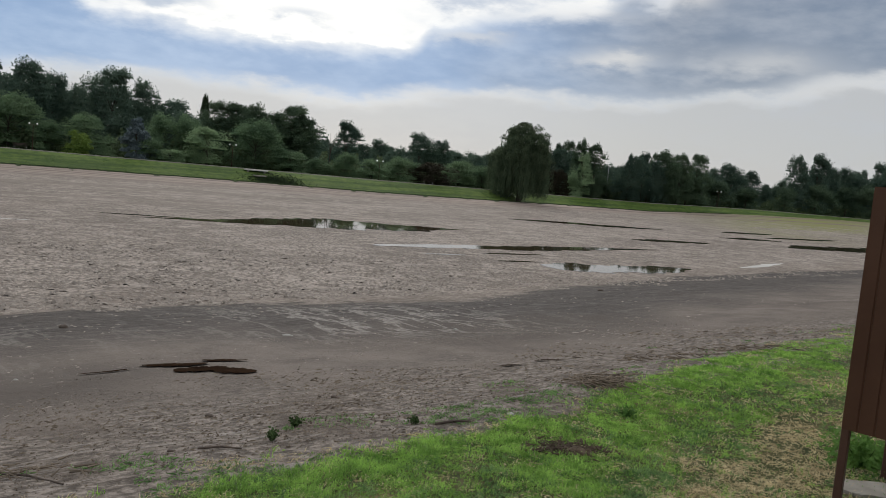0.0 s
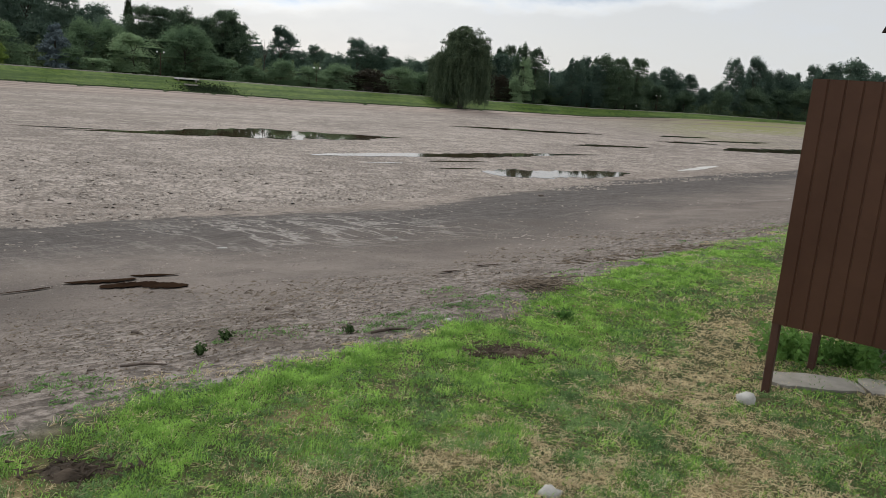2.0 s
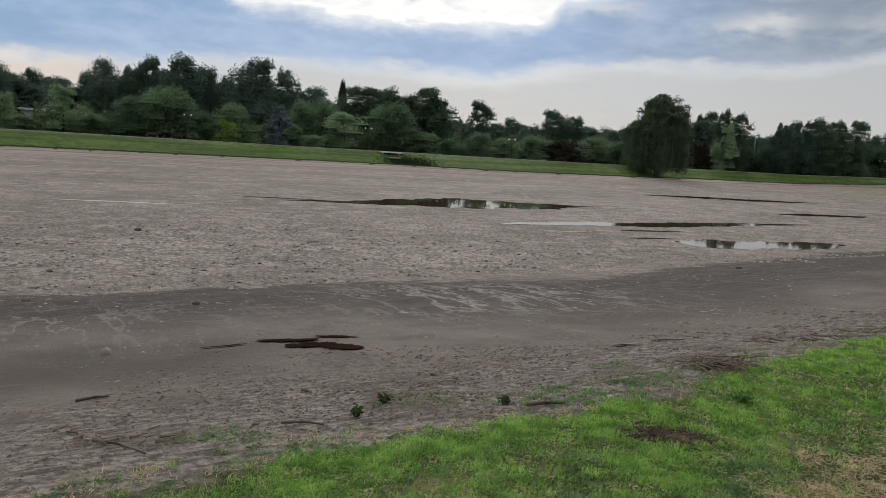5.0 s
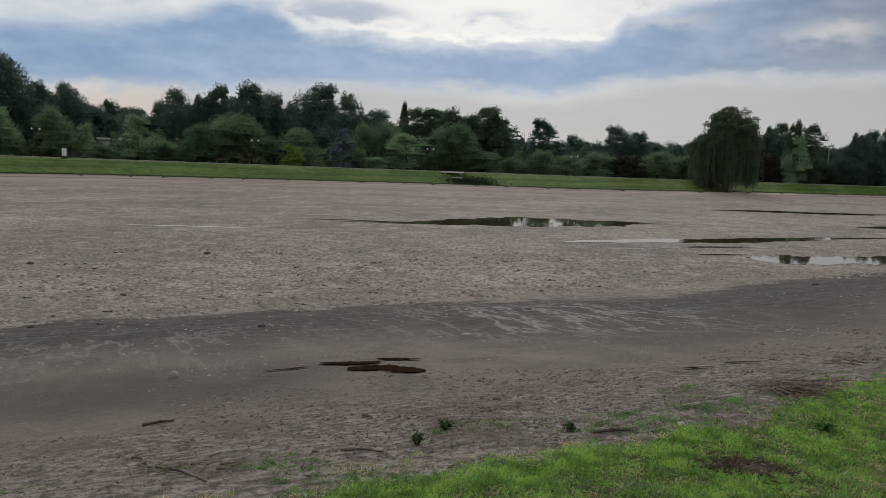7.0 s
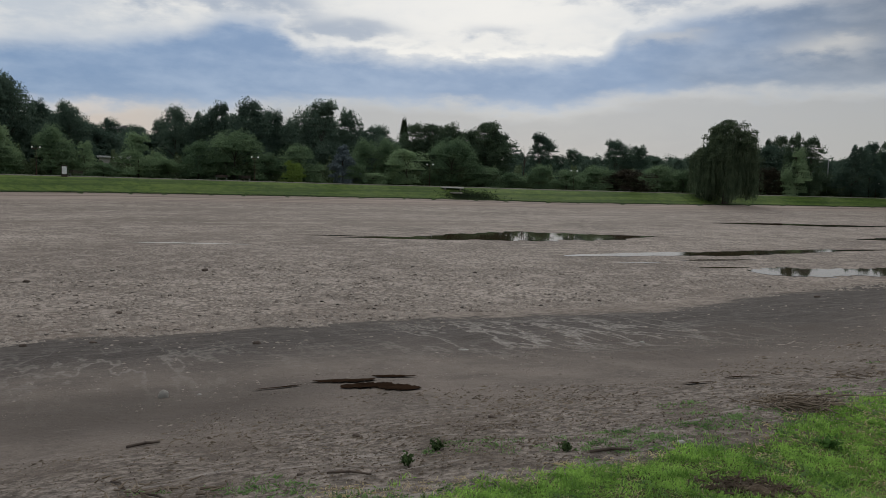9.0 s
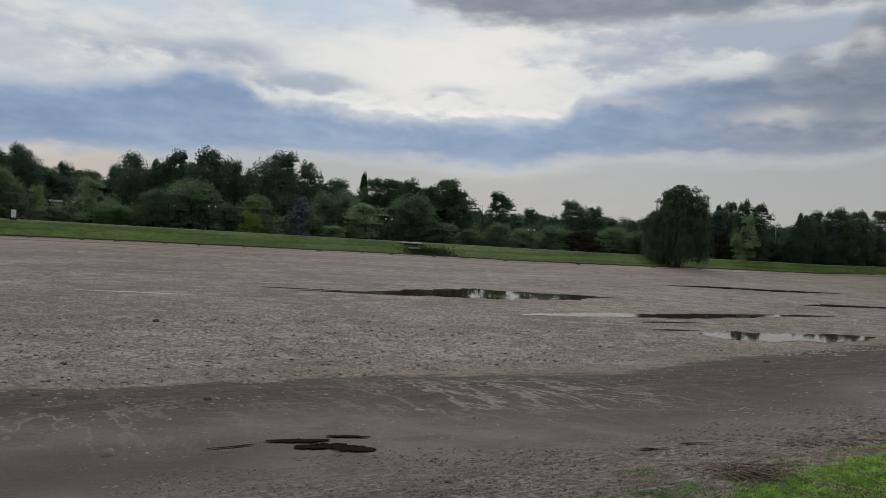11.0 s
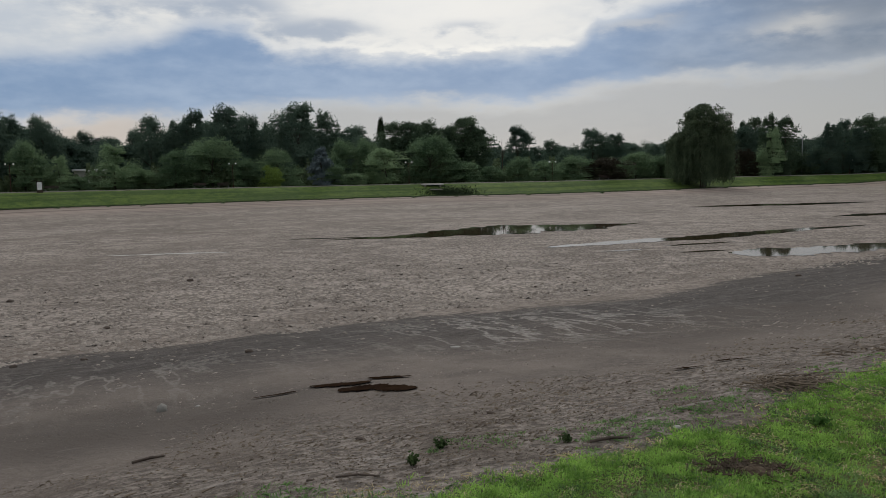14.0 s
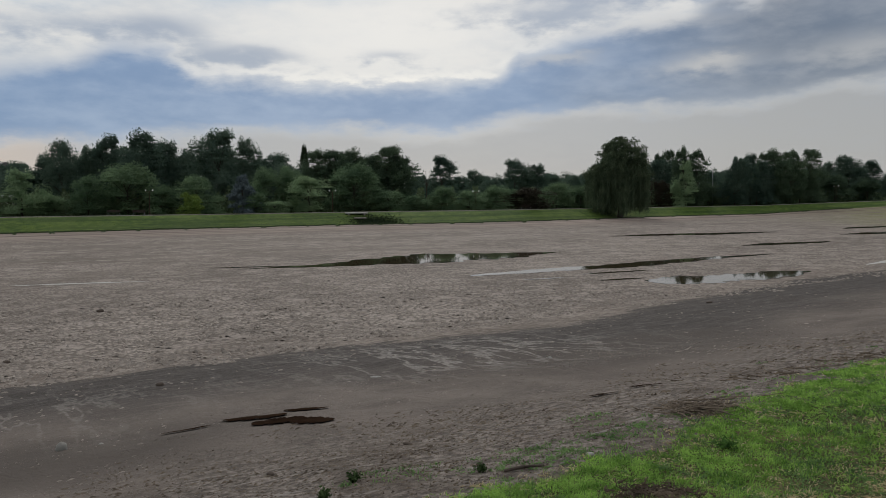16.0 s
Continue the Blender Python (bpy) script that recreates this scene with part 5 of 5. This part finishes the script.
def weed(x, y, w, h, seed, label="low dark-green weed growing in the mud"):
    rng = np.random.default_rng(seed)
    n = int(130 + 5500 * w * w)
    d = rng.normal(size=(n, 3))
    d /= np.linalg.norm(d, axis=1)[:, None]
    d[:, 2] = np.abs(d[:, 2])
    pos = d * rng.uniform(0.1, 1.0, (n, 1)) ** 0.7 * np.array((w / 2, w / 2, h)) * (0.7 + 0.5 * np.sin(5 * np.arctan2(d[:, 1:2], d[:, :1]) + seed))
    base = new("weed_plant")
    base.matrix_basis = pose(x, y, ground_at(x, y))
    tagged(base, label, "weed", group="weeds on the shore")
    v, f = sprays(pos + (0, 0, 0.02), d + 0.7 * rng.normal(size=d.shape), 0.013 + 0.009 * (w > 0.3), rng)
    raw("leaves", v, f, "lush" if w > 0.13 else "weed", base)
    bm = bmesh.new()
    for k in range(7):
        th = k * 0.9
        tube(bm, (0, 0, -0.02), (math.cos(th) * w * 0.35, math.sin(th) * w * 0.35, h * 0.7), 0.004, 0.002, 5)
    part("stems", bm, "weed", base)


weed(-1.32, 4.98, 0.11, 0.06, 1)
weed(-1.38, 4.52, 0.10, 0.06, 2)
weed(-0.5, 5.05, 0.09, 0.045, 4)
weed(1.1, 5.5, 0.15, 0.06, 6, "bushy green weed at the grass edge")
weed(2.55, 4.85, 0.55, 0.24, 9, "lush green weeds behind the cabin legs")
weed(2.95, 4.75, 0.55, 0.24, 10, "lush green weeds behind the cabin legs")


def hollow(x0, y0, x1, y1, half, seed):
    ob = puddle(x0, y0, x1, y1, half, seed, z=None, across=6, blunt=0.45, material="wet", label="dark wet peat hollow in the mud", name="wet_hollow")
    tagged(ob, category="hollow", group="wet hollows")


hollow(-3.72, 8.3, -2.95, 8.25, 0.2, 41)
hollow(-3.18, 7.84, -2.28, 7.82, 0.19, 42)
hollow(-3.2, 8.85, -2.64, 8.85, 0.13, 43)
hollow(-4.15, 7.70, -3.70, 7.98, 0.045, 44)
hollow(0.32, 8.1, 0.62, 8.22, 0.06, 45)
hollow(0.75, 8.5, 1.15, 8.7, 0.03, 46)


def loose(name, label, category, build, material, group=""):
    bm = bmesh.new()
    build(bm)
    for f in bm.faces:
        f.smooth = True
    return tagged(part(name, bm, material), label, category, group=group)


def stone(x, y, rx, ry, rz, seed, label="small pale rounded stone lying on mud"):
    loose("stone", label, "stone", lambda bm: rock(bm, x, y, ground_at(x, y) + rz * 0.1, rx, ry, rz, seed), "stone", "loose stones")


stone(-5.0, 7.3, 0.06, 0.055, 0.075, 1)
stone(-4.72, 7.55, 0.03, 0.03, 0.015, 2)
stone(1.82, 3.97, 0.062, 0.055, 0.05, 3, "whitish stone in the grass beside the cabin leg")
stone(0.45, 2.85, 0.05, 0.04, 0.028, 4, "whitish stone in the grass")
stone(0.2, 5.3, 0.03, 0.025, 0.015, 6)


def stick(x0, y0, x1, y1, r, label="dark weathered stick lying on the mud"):
    def build(bm):
        a, b = Vector((x0, y0, ground_at(x0, y0) + r)), Vector((x1, y1, ground_at(x1, y1) + r))
        q = a.lerp(b, 0.45) + Vector((0.01, 0.02, 0.006))
        tube(bm, a, q, r * 0.8, r, 8)
        tube(bm, q, b, r, r * 0.6, 8)
        tube(bm, q, q + Vector((0.03, -0.04, 0.02)), r * 0.5, r * 0.2, 6)
    loose("stick", label, "stick", build, "wood", "sticks on the shore")


stick(-3.75, 5.08, -3.6, 5.27, 0.013)
stick(-0.35, 5.02, -0.1, 5.1, 0.012)
stick(-1.75, 4.2, -1.5, 4.25, 0.008, "thin pale twig on the mud")
stick(-3.1, 4.1, -2.85, 3.9, 0.007, "dark branch half sunk in mud")
stick(-2.75, 3.85, -2.2, 3.5, 0.007, "dark branch half sunk in mud")


def reed_heap(x, y, w, d, n, seed, label, material="trash"):
    rng = np.random.default_rng(seed)
    bm = bmesh.new()
    for k in range(n):
        px, py = x + rng.normal() * w * 0.4, y + rng.normal() * d * 0.4
        short = material == "earth"
        th, ln = rng.uniform(-1.4, 1.4) + short * rng.uniform(0, 3.1), rng.uniform(0.06, 0.2) * (0.35 if short else 1.0 if y > 6 else 0.6)
        z = ground_at(px, py) + rng.uniform(0.003, 0.035 if short else 0.07)
        e = (px + math.cos(th) * ln, py + math.sin(th) * ln, z + rng.uniform(-0.02, 0.03))
        tube(bm, (px, py, z), e, rng.uniform(0.003, 0.009), 0.002, 4)
    tagged(part("reed_heap", bm, material), label, "debris", kind="stuff")


reed_heap(1.05, 6.5, 0.36, 0.3, 260, 3, "heap of dead brown reeds at the edge of the grass")
reed_heap(3.4, 9.2, 0.9, 0.3, 90, 4, "strewn dead reeds along the grass edge")
reed_heap(2.2, 8.5, 0.9, 0.25, 60, 6, "strewn dead reeds along the grass edge")
reed_heap(0.53, 4.6, 0.34, 0.2, 200, 7, "dead dark stalks on the bare mound in the grass", "earth")
reed_heap(-1.48, 2.87, 0.26, 0.14, 90, 8, "dead dark stalks on the bare mound in the grass", "earth")
reed_heap(-2.6, 3.75, 0.6, 0.2, 60, 5, "strewn dead reeds on damp mud")


def earth_mound(x, y, w, d, h, seed):
    """A low crumbly heap, lumpy all over."""
    bm = bmesh.new()
    rings = []
    for k in range(9):
        q = k / 8
        ring = []
        for j in range(30):
            th = 6.2832 * j / 30
            px, py = x + math.cos(th) * w * q, y + math.sin(th) * d * q
            lump = noise.noise(Vector((px * 22, py * 22, seed))) * 0.018 + noise.noise(Vector((px * 8, py * 8, seed))) * 0.02
            ring.append(bm.verts.new((px, py, ground_at(px, py) + h * (1 - q * q) + lump * (1.2 - q) - 0.012 * q)))
        rings.append(ring)
    for p, q in zip(rings, rings[1:]):
        for j in range(30):
            bm.faces.new((p[j], q[j], q[(j + 1) % 30], p[(j + 1) % 30]))
    bmesh.ops.remove_doubles(bm, verts=bm.verts, dist=0.0005)
    bmesh.ops.recalc_face_normals(bm, faces=bm.faces)
    tagged(part("earth_mound", bm, "earth"), "crumbly dark mound of bare earth in the grass", "mound", group="earth mounds")


earth_mound(0.53, 4.6, 0.22, 0.13, 0.03, 1)
earth_mound(-1.48, 2.87, 0.17, 0.11, 0.022, 2)


def clod(x, y, r, seed):
    loose("mud_clod", "small dark clod of dried mud", "clod", lambda bm: rock(bm, x, y, ground_at(x, y) + r * 0.2, r * 1.3, r, r * 0.7, seed), "wood", "mud clods on the bed")


clod(-15.03, 23.92, 0.1, 0)
clod(-12.24, 15.82, 0.07, 1)
clod(-18.03, 19.09, 0.09, 2)
clod(-10.3, 10.9, 0.06, 3)
clod(-9.46, 11.6, 0.05, 4)
clod(4.52, 23.47, 0.07, 5)
clod(-6.32, 11.73, 0.06, 6)
clod(-1.26, 6.49, 0.025, 7)
clod(-2.06, 5.44, 0.025, 8)
clod(-1.9, 4.17, 0.016, 9)
stone(-0.09, 12.85, 0.05, 0.04, 0.02, 8)
stone(-2.77, 11.77, 0.09, 0.05, 0.02, 9, "flat pale stone lying on dark mud")


def bare_tree(az, r, h):
    """A leafless dead tree that shows against the sky in a gap of the wood."""
    x, y = spot(az, r)
    base = new("bare_tree")
    base.matrix_basis = pose(x, y, ground_at(x, y) - 0.1)
    tagged(base, "thin leafless dead tree in a gap of the wood", "tree")
    rng = np.random.default_rng(8)
    part("trunk", tube(bmesh.new(), (0, 0, -0.2), (0.2, 0, h * 0.7), 0.14, 0.07, 7), "bark", base)
    for k in range(7):
        th = k * 2.4
        z = h * rng.uniform(0.4, 0.72)
        part("limb", tube(bmesh.new(), (0.15, 0, z), (math.cos(th) * h * 0.12, math.sin(th) * h * 0.12, min(h, z + h * rng.uniform(0.2, 0.35))), 0.05, 0.015, 5), "bark", base)


bare_tree(-9.3, 165, 9.4)
